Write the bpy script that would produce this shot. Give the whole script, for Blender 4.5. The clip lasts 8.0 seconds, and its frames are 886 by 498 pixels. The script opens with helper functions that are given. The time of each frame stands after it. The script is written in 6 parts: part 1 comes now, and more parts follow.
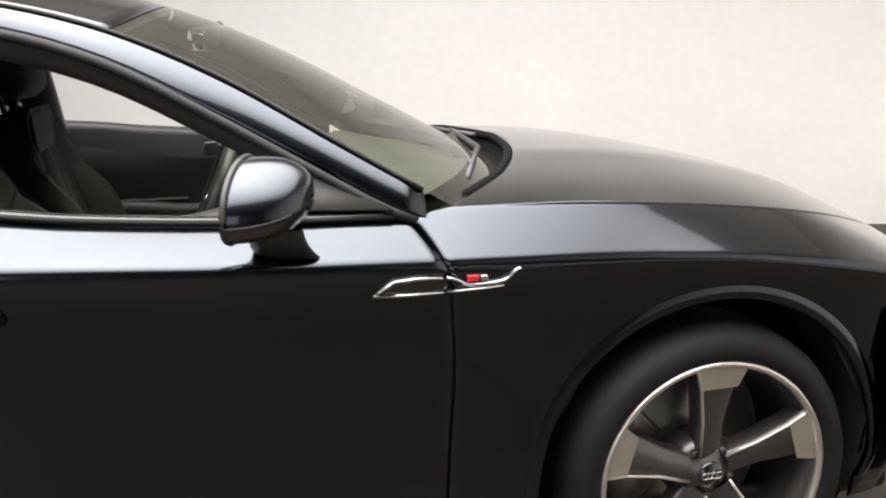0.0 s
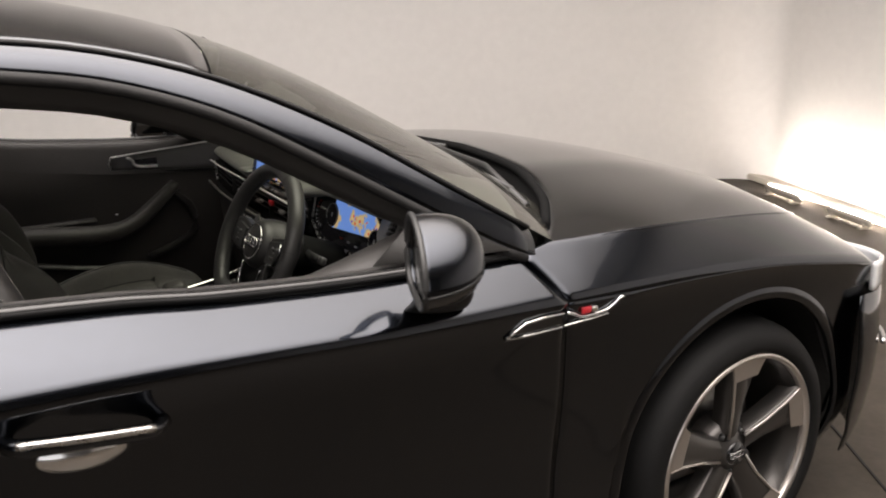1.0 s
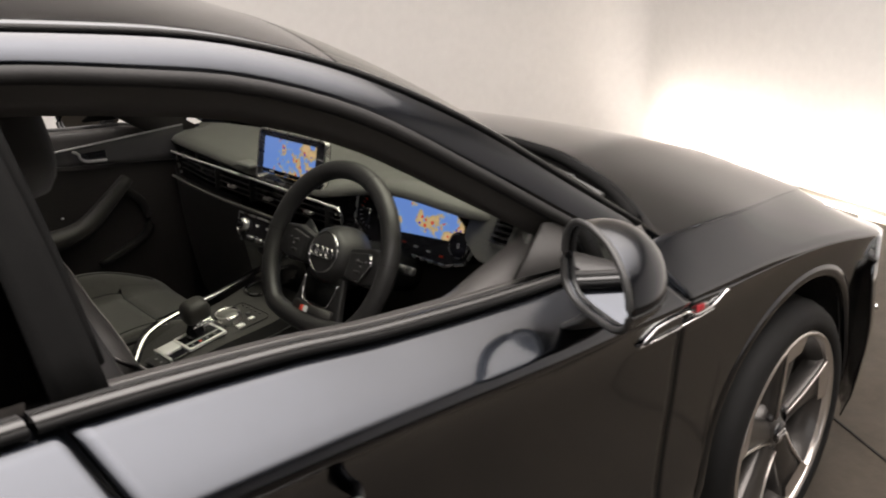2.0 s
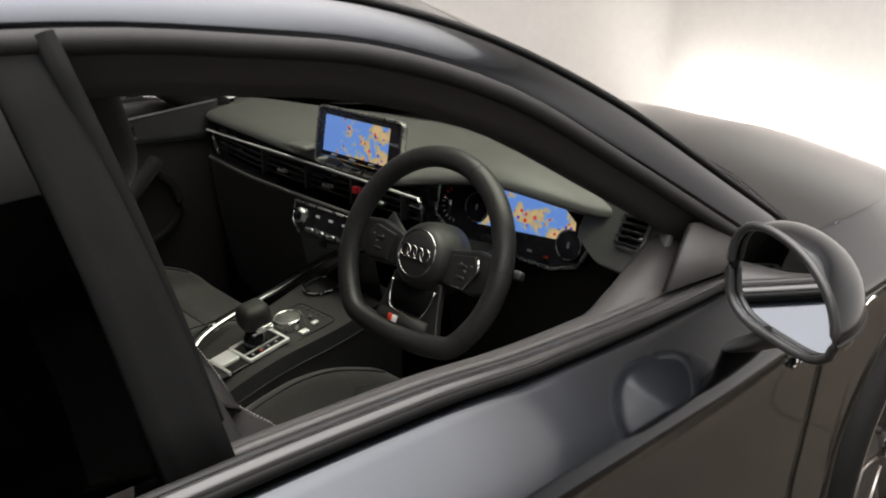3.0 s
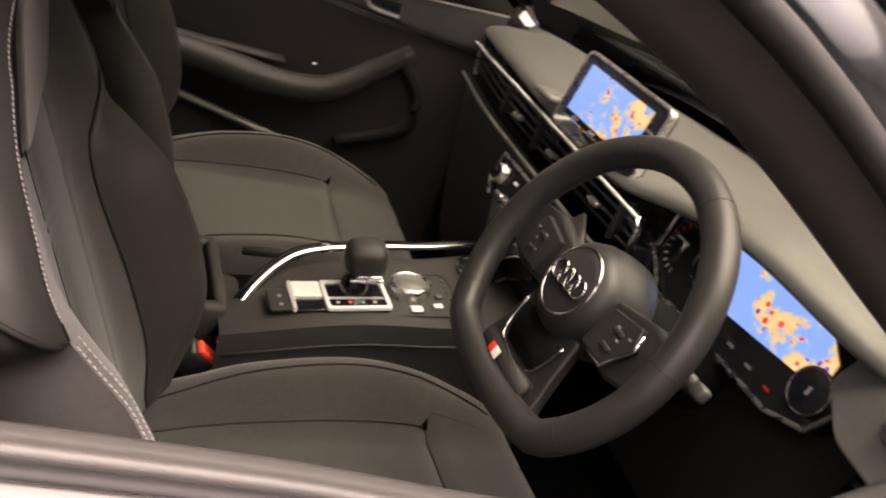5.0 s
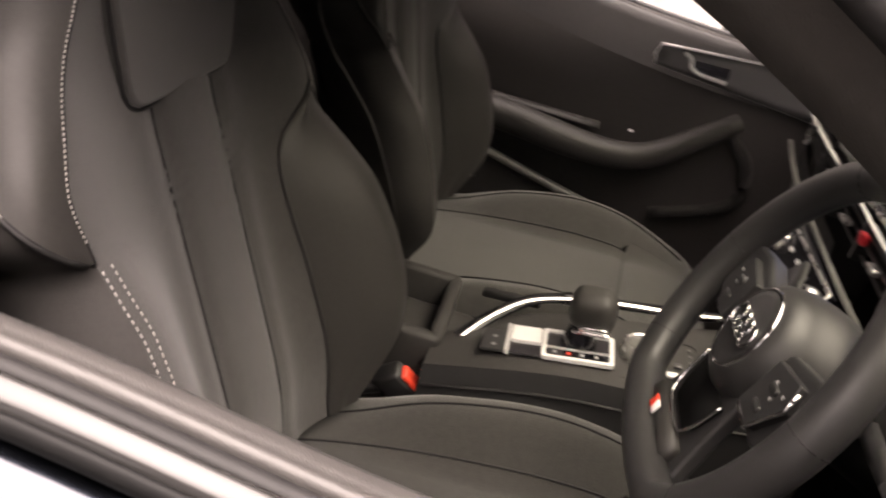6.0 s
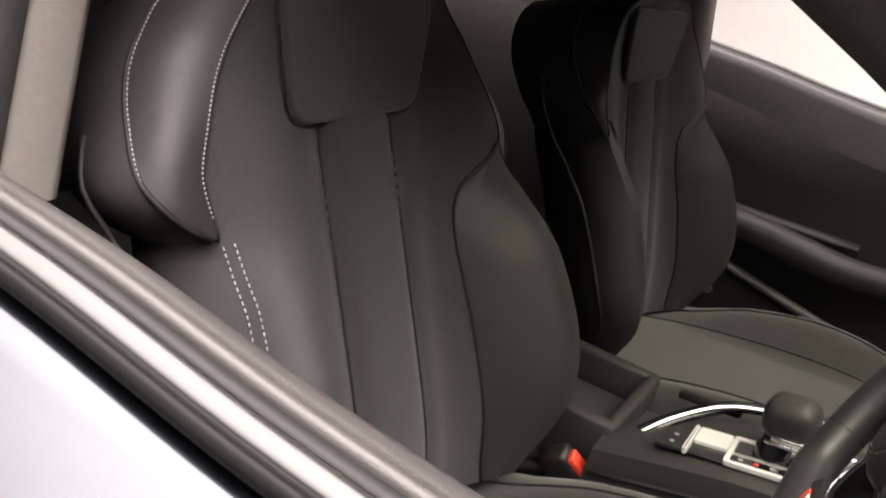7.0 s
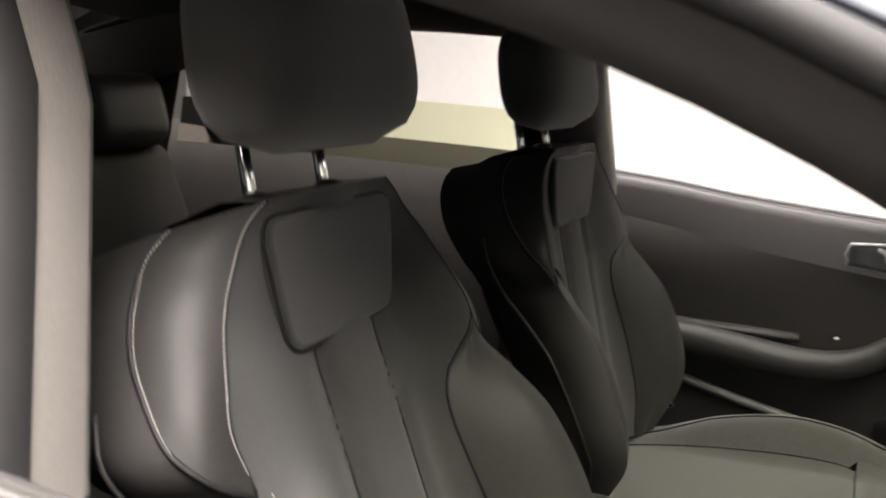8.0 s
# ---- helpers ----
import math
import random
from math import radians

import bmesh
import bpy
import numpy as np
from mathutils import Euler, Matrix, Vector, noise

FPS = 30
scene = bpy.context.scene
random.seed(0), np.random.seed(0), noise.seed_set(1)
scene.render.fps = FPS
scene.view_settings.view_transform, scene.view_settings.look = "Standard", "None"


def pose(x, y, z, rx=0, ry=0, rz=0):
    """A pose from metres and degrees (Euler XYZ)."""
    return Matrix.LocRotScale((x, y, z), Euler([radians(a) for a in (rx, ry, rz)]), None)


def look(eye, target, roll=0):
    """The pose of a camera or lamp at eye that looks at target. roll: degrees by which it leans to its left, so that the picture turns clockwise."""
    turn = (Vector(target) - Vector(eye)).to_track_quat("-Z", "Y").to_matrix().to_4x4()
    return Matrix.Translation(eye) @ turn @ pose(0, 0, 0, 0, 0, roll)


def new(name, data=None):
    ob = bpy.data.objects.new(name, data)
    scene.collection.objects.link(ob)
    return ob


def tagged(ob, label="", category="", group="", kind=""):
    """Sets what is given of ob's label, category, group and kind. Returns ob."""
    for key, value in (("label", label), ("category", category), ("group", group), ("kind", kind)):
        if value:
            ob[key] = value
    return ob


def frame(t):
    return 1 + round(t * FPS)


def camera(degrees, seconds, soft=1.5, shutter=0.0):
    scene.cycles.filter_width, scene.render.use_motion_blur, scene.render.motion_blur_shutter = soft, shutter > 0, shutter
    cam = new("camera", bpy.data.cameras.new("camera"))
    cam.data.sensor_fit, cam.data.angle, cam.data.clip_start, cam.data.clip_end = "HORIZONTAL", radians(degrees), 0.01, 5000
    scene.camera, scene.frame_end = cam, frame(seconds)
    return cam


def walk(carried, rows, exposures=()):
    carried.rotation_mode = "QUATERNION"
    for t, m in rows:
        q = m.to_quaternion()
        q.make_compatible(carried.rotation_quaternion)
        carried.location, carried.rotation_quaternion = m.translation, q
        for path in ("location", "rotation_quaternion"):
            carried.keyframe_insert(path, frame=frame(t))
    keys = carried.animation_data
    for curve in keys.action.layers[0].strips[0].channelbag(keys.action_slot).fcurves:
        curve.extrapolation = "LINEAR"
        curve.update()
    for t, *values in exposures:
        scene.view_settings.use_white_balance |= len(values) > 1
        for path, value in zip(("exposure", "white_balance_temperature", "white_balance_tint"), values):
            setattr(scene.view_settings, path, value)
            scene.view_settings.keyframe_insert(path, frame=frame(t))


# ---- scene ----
cam = camera(52.9, 8.0, soft=1.9, shutter=0.4)
EXPOSURES = [(0, 0.42, 6120, 9), (0.5, -0.08, 6750, 15), (1.0, -0.22, 6500, 14), (2.2, -0.17, 6500, 13), (3.3, -0.06, 6150, 10), (4.2, 0.62, 6650, 15), (5.3, 0.95, 7400, 26), (6.0, 1.05, 7000, 24), (7.0, 0.97, 6600, 17), (8.0, 1.50, 6450, 13)]
PATH = [
    (0, (-0.959, -2.432, 1.24), (-0.504, -0.529, 0.788), -1.1),
    (0.5, (-1.3, -2.262, 1.358), (-0.551, -0.489, 0.813), -1.2),
    (1, (-1.66, -2.088, 1.41), (-0.606, -0.482, 0.852), -0.2),
    (1.5, (-1.839, -1.84, 1.417), (-0.584, -0.402, 0.822), 0.4),
    (2, (-1.957, -1.594, 1.428), (-0.594, -0.275, 0.795), 0.6),
    (2.1, (-1.973, -1.55, 1.435), (-0.603, -0.246, 0.786), 0.4),
    (2.2, (-1.9937, -1.5083, 1.4424), (-0.6117, -0.2203, 0.7844), 0.49),
    (3.3, (-1.8564, -1.2482, 1.3658), (-0.5015, 0.0456, 0.6663), 1.72),
    (3.5, (-1.7958, -1.2247, 1.3516), (-0.4777, 0.0989, 0.637), 2.41),
    (4, (-1.7033, -1.1468, 1.3143), (-0.4215, 0.2055, 0.5863), 10.34),
    (4.1, (-1.6826, -1.1312, 1.2999), (-0.4176, 0.24, 0.5789), 12.63),
    (4.2, (-1.6774, -1.1168, 1.303), (-0.4254, 0.2593, 0.5677), 14.73),
    (5.3, (-1.4061, -1.0345, 1.2353), (-0.8166, 0.6788, 0.3884), 21.41),
    (5.5, (-1.3537, -1.0337, 1.2365), (-0.953, 0.7255, 0.3729), 19.41),
    (6, (-1.2205, -1.0349, 1.2117), (-1.335, 0.7663, 0.3487), 15.56),
    (6.5, (-1.1114, -1.0332, 1.1909), (-1.7084, 0.6871, 0.3635), 13.4),
    (7, (-1.0719, -1.0098, 1.1561), (-1.8899, 0.666, 0.4343), 13.39),
    (7.5, (-1.1028, -0.985, 1.1296), (-1.9514, 0.7534, 0.6237), 10.7),
    (7.7, (-1.1077, -0.9933, 1.1302), (-1.9592, 0.7773, 0.74), 6.21),
    (8, (-1.1586, -1.0393, 1.186), (-1.8553, 0.795, 0.7993), 3.22),
]
walk(cam, [(t, look(eye, target, roll)) for t, eye, target, roll in PATH], EXPOSURES)

# ---- world, lamps, exposure ----
world = bpy.data.worlds.new("World")
scene.world = world
world.use_nodes = True
world.node_tree.nodes["Background"].inputs[0].default_value = (0.9, 0.95, 1.0, 1)
world.node_tree.nodes["Background"].inputs[1].default_value = 0.02


# ---- materials ----
def principled(name, color, rough=0.5, metal=0.0, coat=0.0, spec=0.5, var=0.0, scale=8.0, bump=0.0, bump_scale=200.0, rvar=0.0, sheen=0.0, coat_rough=0.03):
    """A Principled material with two scales of variation in tone, and a fine bump."""
    m = bpy.data.materials.new(name)
    m.use_nodes = True
    nt = m.node_tree
    b = nt.nodes["Principled BSDF"]
    b.inputs["Base Color"].default_value = (*color, 1)
    b.inputs["Roughness"].default_value = rough
    b.inputs["Metallic"].default_value = metal
    b.inputs["Coat Weight"].default_value = coat
    b.inputs["Coat Roughness"].default_value = coat_rough
    b.inputs["Specular IOR Level"].default_value = spec
    b.inputs["Sheen Weight"].default_value = sheen
    b.inputs["Sheen Roughness"].default_value = 0.6
    tc = nt.nodes.new("ShaderNodeTexCoord")

    def noise_tex(s, detail=4.0):
        n = nt.nodes.new("ShaderNodeTexNoise")
        n.inputs["Scale"].default_value = s
        n.inputs["Detail"].default_value = detail
        nt.links.new(tc.outputs["Object"], n.inputs["Vector"])
        return n

    if var > 0:
        big, fine = noise_tex(scale), noise_tex(scale * 14, 2.0)
        add = nt.nodes.new("ShaderNodeMath")
        add.operation = "ADD"
        nt.links.new(big.outputs["Fac"], add.inputs[0])
        nt.links.new(fine.outputs["Fac"], add.inputs[1])
        r = nt.nodes.new("ShaderNodeMapRange")
        r.inputs["From Min"].default_value, r.inputs["From Max"].default_value = 0.6, 1.4
        r.inputs["To Min"].default_value, r.inputs["To Max"].default_value = 1 - var, 1 + var
        nt.links.new(add.outputs[0], r.inputs["Value"])
        mix = nt.nodes.new("ShaderNodeVectorMath")
        mix.operation = "SCALE"
        mix.inputs[0].default_value = color
        nt.links.new(r.outputs[0], mix.inputs["Scale"])
        nt.links.new(mix.outputs[0], b.inputs["Base Color"])
    if rvar > 0:
        n = noise_tex(scale * 2.3)
        r = nt.nodes.new("ShaderNodeMapRange")
        r.inputs["To Min"].default_value, r.inputs["To Max"].default_value = max(0.02, rough - rvar), rough + rvar
        nt.links.new(n.outputs["Fac"], r.inputs["Value"])
        nt.links.new(r.outputs[0], b.inputs["Roughness"])
    if bump > 0:
        n = noise_tex(bump_scale, 3.0)
        bp = nt.nodes.new("ShaderNodeBump")
        bp.inputs["Strength"].default_value = bump
        bp.inputs["Distance"].default_value = 0.002
        nt.links.new(n.outputs["Fac"], bp.inputs["Height"])
        nt.links.new(bp.outputs[0], b.inputs["Normal"])
    return m


def emitter(name, color, strength):
    m = bpy.data.materials.new(name)
    m.use_nodes = True
    b = m.node_tree.nodes["Principled BSDF"]
    b.inputs["Base Color"].default_value = (*color, 1)
    b.inputs["Emission Color"].default_value = (*color, 1)
    b.inputs["Emission Strength"].default_value = strength
    return m


def pane(name, color, rough=0.0, dust_haze=0.0, ior=1.65):
    m = bpy.data.materials.new(name)
    m.use_nodes = True
    nt = m.node_tree
    out = nt.nodes["Material Output"]
    nt.nodes.remove(nt.nodes["Principled BSDF"])
    tr, gl, mx, fr = (nt.nodes.new(k) for k in ("ShaderNodeBsdfTransparent", "ShaderNodeBsdfGlossy", "ShaderNodeMixShader", "ShaderNodeFresnel"))
    tr.inputs[0].default_value = (*color, 1)
    gl.inputs["Roughness"].default_value = rough
    fr.inputs["IOR"].default_value = ior
    nt.links.new(fr.outputs[0], mx.inputs[0])
    nt.links.new(tr.outputs[0], mx.inputs[1])
    nt.links.new(gl.outputs[0], mx.inputs[2])
    # pale diffuse film: some dust, and a stand-in for bright wall reflections
    if dust_haze > 0:
        df, m2 = nt.nodes.new("ShaderNodeBsdfDiffuse"), nt.nodes.new("ShaderNodeMixShader")
        df.inputs[0].default_value = (0.75, 0.72, 0.62, 1)
        m2.inputs[0].default_value = dust_haze
        nt.links.new(mx.outputs[0], m2.inputs[1])
        nt.links.new(df.outputs[0], m2.inputs[2])
        mx = m2
    nt.links.new(mx.outputs[0], out.inputs["Surface"])
    return m


def map_screen(name, scale, strength, off, centre):
    """A lit display with a road map: blue sea, sand-coloured land, small red and blue marks."""
    m = bpy.data.materials.new(name)
    m.use_nodes = True
    nt = m.node_tree
    b = nt.nodes["Principled BSDF"]
    tc = nt.nodes.new("ShaderNodeTexCoord")
    mp = nt.nodes.new("ShaderNodeMapping")
    mp.inputs["Location"].default_value = off
    nt.links.new(tc.outputs["Object"], mp.inputs[0])
    n = nt.nodes.new("ShaderNodeTexNoise")
    n.inputs["Scale"].default_value = scale
    n.inputs["Detail"].default_value = 9
    n.inputs["Roughness"].default_value = 0.58
    nt.links.new(mp.outputs[0], n.inputs["Vector"])
    sep = nt.nodes.new("ShaderNodeSeparateXYZ")
    rel = nt.nodes.new("ShaderNodeVectorMath")
    rel.operation = "SUBTRACT"
    rel.inputs[1].default_value = centre
    nt.links.new(tc.outputs["Object"], rel.inputs[0])
    nt.links.new(rel.outputs[0], sep.inputs[0])
    # the land grows towards the lower right corner of the map
    a1 = nt.nodes.new("ShaderNodeMath"); a1.operation = "MULTIPLY_ADD"
    a1.inputs[1].default_value = -0.7
    nt.links.new(sep.outputs["Y"], a1.inputs[0]); nt.links.new(n.outputs["Fac"], a1.inputs[2])
    a2 = nt.nodes.new("ShaderNodeMath"); a2.operation = "MULTIPLY_ADD"
    a2.inputs[1].default_value = -1.1
    nt.links.new(sep.outputs["Z"], a2.inputs[0]); nt.links.new(a1.outputs[0], a2.inputs[2])
    cr = nt.nodes.new("ShaderNodeValToRGB")
    e = cr.color_ramp.elements
    e[0].position, e[0].color = 0.485, (0.19, 0.36, 0.86, 1)
    e[1].position, e[1].color = 0.64, (0.85, 0.58, 0.28, 1)
    k = e.new(0.515); k.color = (0.20, 0.42, 0.82, 1)
    k = e.new(0.54); k.color = (0.62, 0.47, 0.22, 1)
    nt.links.new(a2.outputs[0], cr.inputs[0])
    v = nt.nodes.new("ShaderNodeTexVoronoi")
    v.inputs["Scale"].default_value = scale * 3.4
    nt.links.new(mp.outputs[0], v.inputs["Vector"])
    lt = nt.nodes.new("ShaderNodeMath"); lt.operation = "LESS_THAN"; lt.inputs[1].default_value = 0.30
    nt.links.new(v.outputs["Distance"], lt.inputs[0])
    land = nt.nodes.new("ShaderNodeMath"); land.operation = "GREATER_THAN"; land.inputs[1].default_value = 0.525
    nt.links.new(a2.outputs[0], land.inputs[0])
    both = nt.nodes.new("ShaderNodeMath"); both.operation = "MULTIPLY"
    nt.links.new(lt.outputs[0], both.inputs[0]); nt.links.new(land.outputs[0], both.inputs[1])
    pick = nt.nodes.new("ShaderNodeValToRGB")
    pick.color_ramp.interpolation = "CONSTANT"
    p = pick.color_ramp.elements
    p[0].position, p[0].color = 0.0, (0.75, 0.05, 0.02, 1)
    p[1].position, p[1].color = 0.62, (0.12, 0.06, 0.5, 1)
    nt.links.new(v.outputs["Color"], pick.inputs[0])
    mx = nt.nodes.new("ShaderNodeMix"); mx.data_type = "RGBA"
    nt.links.new(both.outputs[0], mx.inputs[0])
    nt.links.new(cr.outputs[0], mx.inputs[6]); nt.links.new(pick.outputs[0], mx.inputs[7])
    b.inputs["Base Color"].default_value = (0.01, 0.01, 0.01, 1)
    b.inputs["Roughness"].default_value = 0.15
    nt.links.new(mx.outputs[2], b.inputs["Emission Color"])
    b.inputs["Emission Strength"].default_value = strength
    return m


PAINT = principled("grey_metallic_paint", (0.0195, 0.0228, 0.0300), 0.23, 1.0, coat=0.85, spec=0.0, var=0.05, scale=3, bump=0.015, bump_scale=1500, coat_rough=0.07)
BLACK = principled("black_plastic", (0.017, 0.0168, 0.0165), 0.42, var=0.15, scale=20, bump=0.06, bump_scale=900)
GLOSS = principled("gloss_black", (0.006, 0.006, 0.007), 0.10, coat=0.6, rvar=0.03)
SEAL = principled("black_rubber", (0.013, 0.0125, 0.0125), 0.62, spec=0.3, var=0.2, scale=15, bump=0.05, bump_scale=500)
TYRE = principled("tyre_rubber", (0.006, 0.006, 0.006), 0.7, spec=0.25, var=0.2, scale=10, bump=0.2, bump_scale=300)
CHROME = principled("chrome", (0.80, 0.80, 0.80), 0.15, 1.0, rvar=0.04)
ALU = principled("brushed_aluminium", (0.62, 0.61, 0.59), 0.28, 1.0, rvar=0.08, var=0.06, scale=30)
SILVER = principled("satin_silver_trim", (0.76, 0.755, 0.74), 0.30, 0.25, spec=0.6, var=0.04, scale=40)
BELTBLACK = principled("black_belt_moulding", (0.006, 0.006, 0.006), 0.5, spec=0.12, var=0.15, scale=20)
BELTALU = principled("polished_belt_strip", (0.022, 0.0215, 0.021), 0.17, spec=0.4, coat=0.22, rvar=0.04, var=0.05, scale=30)
RIM_FACE = principled("machined_alloy", (0.62, 0.58, 0.54), 0.28, 0.9, coat=0.5, var=0.05, scale=30)
RIM_DARK = principled("titanium_grey_alloy", (0.075, 0.07, 0.066), 0.35, 0.7, coat=0.4, var=0.08, scale=20)
STEEL = principled("brake_steel", (0.30, 0.29, 0.28), 0.38, 0.9, var=0.2, scale=40)
CLOTH = principled("dark_grey_suede", (0.027, 0.0257, 0.0233), 0.95, spec=0.15, var=0.22, scale=9, bump=0.35, bump_scale=700, sheen=0.25)
SKIRT = principled("black_seat_skirt", (0.030, 0.0283, 0.0268), 0.7, spec=0.25, var=0.15, scale=14, bump=0.15, bump_scale=900)
NAPPA = principled("dark_pad_fabric", (0.027, 0.0258, 0.0238), 0.85, spec=0.2, var=0.12, scale=12, bump=0.2, bump_scale=900, sheen=0.3)
LEATHER = principled("black_leather", (0.026, 0.0245, 0.0228), 0.50, spec=0.32, var=0.12, scale=12, bump=0.10, bump_scale=900, rvar=0.05)
WHEELSKIN = principled("steering_wheel_leather", (0.023, 0.0225, 0.022), 0.42, spec=0.45, var=0.12, scale=14, bump=0.12, bump_scale=1100, rvar=0.06)
INLAY = principled("brushed_dark_inlay", (0.115, 0.113, 0.112), 0.36, 0.5, var=0.08, scale=40, rvar=0.06)
SOFT = principled("soft_dash_plastic", (0.118, 0.119, 0.109), 0.40, spec=0.85, var=0.12, scale=10, bump=0.3, bump_scale=800)
DOORSOFT = principled("soft_door_plastic", (0.043, 0.0405, 0.0385), 0.46, spec=0.5, var=0.12, scale=10, bump=0.2, bump_scale=800)
CARD = principled("dark_door_card", (0.042, 0.0385, 0.0355), 0.5, spec=0.45, var=0.12, scale=10, bump=0.2, bump_scale=800)
# Lining made paler than the other trim so it throws light onto the seats
HEADCLOTH = principled("roof_lining_cloth", (0.10, 0.094, 0.088), 0.95, spec=0.1, var=0.1, scale=12, bump=0.25, bump_scale=900)
TRIMGREY = principled("dark_trim_plastic", (0.026, 0.0245, 0.0232), 0.6, spec=0.35, var=0.15, scale=10, bump=0.22, bump_scale=600)
PILLAR = principled("grey_pillar_trim", (0.115, 0.106, 0.098), 0.75, spec=0.3, var=0.08, scale=14, bump=0.2, bump_scale=700)
CARPET = principled("black_carpet", (0.022, 0.021, 0.020), 1.0, spec=0.05, var=0.3, scale=60, bump=0.6, bump_scale=500)
THREAD = principled("silver_thread", (0.36, 0.345, 0.32), 0.6, var=0.1, scale=60)
REDPLASTIC = principled("red_plastic", (0.75, 0.06, 0.03), 0.35, var=0.05, scale=30)
REDLACQ = principled("red_lacquer", (0.45, 0.02, 0.03), 0.3, coat=0.4)
KNOBTOP = principled("grey_knob_surface", (0.11, 0.108, 0.10), 0.38, spec=0.5, var=0.05, scale=60)
DIMTIP = principled("grey_switch_tip", (0.065, 0.065, 0.065), 0.4, 0.3)
DIMMARK = principled("grey_marking", (0.22, 0.22, 0.22), 0.5)
WHITEMARK = principled("white_marking", (0.75, 0.75, 0.75), 0.5)
DARKMAP = principled("display_glass", (0.004, 0.004, 0.006), 0.08, coat=0.5)
MIRROR = principled("mirror_silver", (0.88, 0.89, 0.9), 0.02, 1.0)
# Whitish base stands in for the floodlit wall mirrored in the headlight
LENS = principled("lamp_lens", (0.72, 0.74, 0.76), 0.25, 0.1, coat=1.0)
MATTE = principled("matt_black_cowl", (0.007, 0.007, 0.007), 0.9, spec=0.05, var=0.2, scale=30, bump=0.1, bump_scale=500)
GLASS = pane("tinted_window_glass", (0.80, 0.82, 0.62))
PRIVACY = pane("dark_privacy_glass", (0.06, 0.06, 0.06), ior=1.22)
SCREENGLASS = pane("windscreen_glass", (0.80, 0.84, 0.72), dust_haze=0.022, ior=1.7)
MAP_A = map_screen("centre_map_display", 26, 0.72, (3.1, 1.7, 0.4), (-0.8, -0.01, 0.985))
MAP_B = map_screen("driver_map_display", 24, 0.72, (5.3, 2.2, 4.4), (-0.79, -0.40, 0.925))
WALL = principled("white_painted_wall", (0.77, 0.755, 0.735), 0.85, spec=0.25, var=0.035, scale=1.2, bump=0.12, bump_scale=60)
# Unseen hall walls: dark grey keeps the reflections in the body side dark
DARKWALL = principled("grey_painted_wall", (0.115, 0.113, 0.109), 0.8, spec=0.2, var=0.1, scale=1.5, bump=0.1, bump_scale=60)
CEIL = principled("white_ceiling", (0.72, 0.70, 0.67), 0.9, spec=0.2, var=0.03, scale=1.5)
FLOOR = principled("concrete_floor", (0.046, 0.037, 0.027), 0.62, spec=0.4, var=0.28, scale=2.2, bump=0.3, bump_scale=90, rvar=0.12)
RAIL = principled("pale_kerb_paint", (0.52, 0.48, 0.41), 0.6, var=0.12, scale=8, bump=0.15)
CASE = principled("grey_lamp_case", (0.22, 0.22, 0.22), 0.5, 0.3, var=0.1)


def soft_panel(name, color, strength, half_x, half_y, edge=0.22, middle=1.6):
    """A lamp's diffuser: brightest in its middle, fading towards its edges."""
    m = emitter(name, color, strength)
    nt = m.node_tree
    tc = nt.nodes.new("ShaderNodeTexCoord")
    mp = nt.nodes.new("ShaderNodeMapping")
    mp.inputs["Scale"].default_value = (1 / half_x, 1 / half_y, 0)
    gr = nt.nodes.new("ShaderNodeTexGradient")
    gr.gradient_type = "SPHERICAL"
    mr = nt.nodes.new("ShaderNodeMapRange")
    mr.inputs["To Min"].default_value, mr.inputs["To Max"].default_value = edge * strength, middle * strength
    nt.links.new(tc.outputs["Object"], mp.inputs[0])
    nt.links.new(mp.outputs[0], gr.inputs[0])
    nt.links.new(gr.outputs[0], mr.inputs["Value"])
    nt.links.new(mr.outputs[0], nt.nodes["Principled BSDF"].inputs["Emission Strength"])
    return m


LED_WIDE = soft_panel("wide_led_panel", (1.0, 0.94, 0.875), 7.6, 3.7, 3.1, 0.11, 1.75)
# Glow behind the unseen doorway, added to brighten reflections in the paint
DOOR_FILL = emitter("daylight_backdrop", (0.97, 0.97, 0.96), 1.0)
FLOOD = emitter("floodlight_panel", (1.0, 0.90, 0.78), 190.0)


# ---- mesh helpers ----
def part(name, bm, material, parent=None, label="", smooth=True, bevel=0.0, thick=0.0, sub=0):
    """Links a bmesh as one mesh object under its thing."""
    bmesh.ops.recalc_face_normals(bm, faces=bm.faces)
    me = bpy.data.meshes.new(name)
    bm.to_mesh(me)
    bm.free()
    me.materials.append(material)
    if smooth:
        me.shade_smooth()
    ob = new(name, me)
    if parent:
        ob.parent = parent
    if thick:
        s = ob.modifiers.new("thickness", "SOLIDIFY")
        s.thickness, s.offset = thick, -1
    if bevel:
        s = ob.modifiers.new("edge", "BEVEL")
        s.width, s.segments, s.limit_method, s.angle_limit = bevel, 2, "ANGLE", radians(35)
        s.harden_normals = True
    if sub:
        s = ob.modifiers.new("round", "SUBSURF")
        s.levels = s.render_levels = sub
    if label:
        tagged(ob, label)
    return ob


def flip(bm, belt=False):
    """A copy mirrored to the other side of the car; belt: its upper edge follows the wider left belt line."""
    c = bm.copy()
    for v in c.verts:
        v.co.y = -v.co.y
        if belt:
            s = max(0.0, min(1.0, (v.co.z - 0.84) / 0.07)) * max(0.0, min(1.0, (-0.60 - v.co.x) / 0.2))
            v.co.y += 0.038 * s
            v.co.z += 0.028 * s
    return c


def pair(name, bm, material, parent=None, label="", belt=False, **kw):
    """The part and its mirror image."""
    other = flip(bm, belt)
    return part(name, bm, material, parent, label, **kw), part(name, other, material, parent, label, **kw)


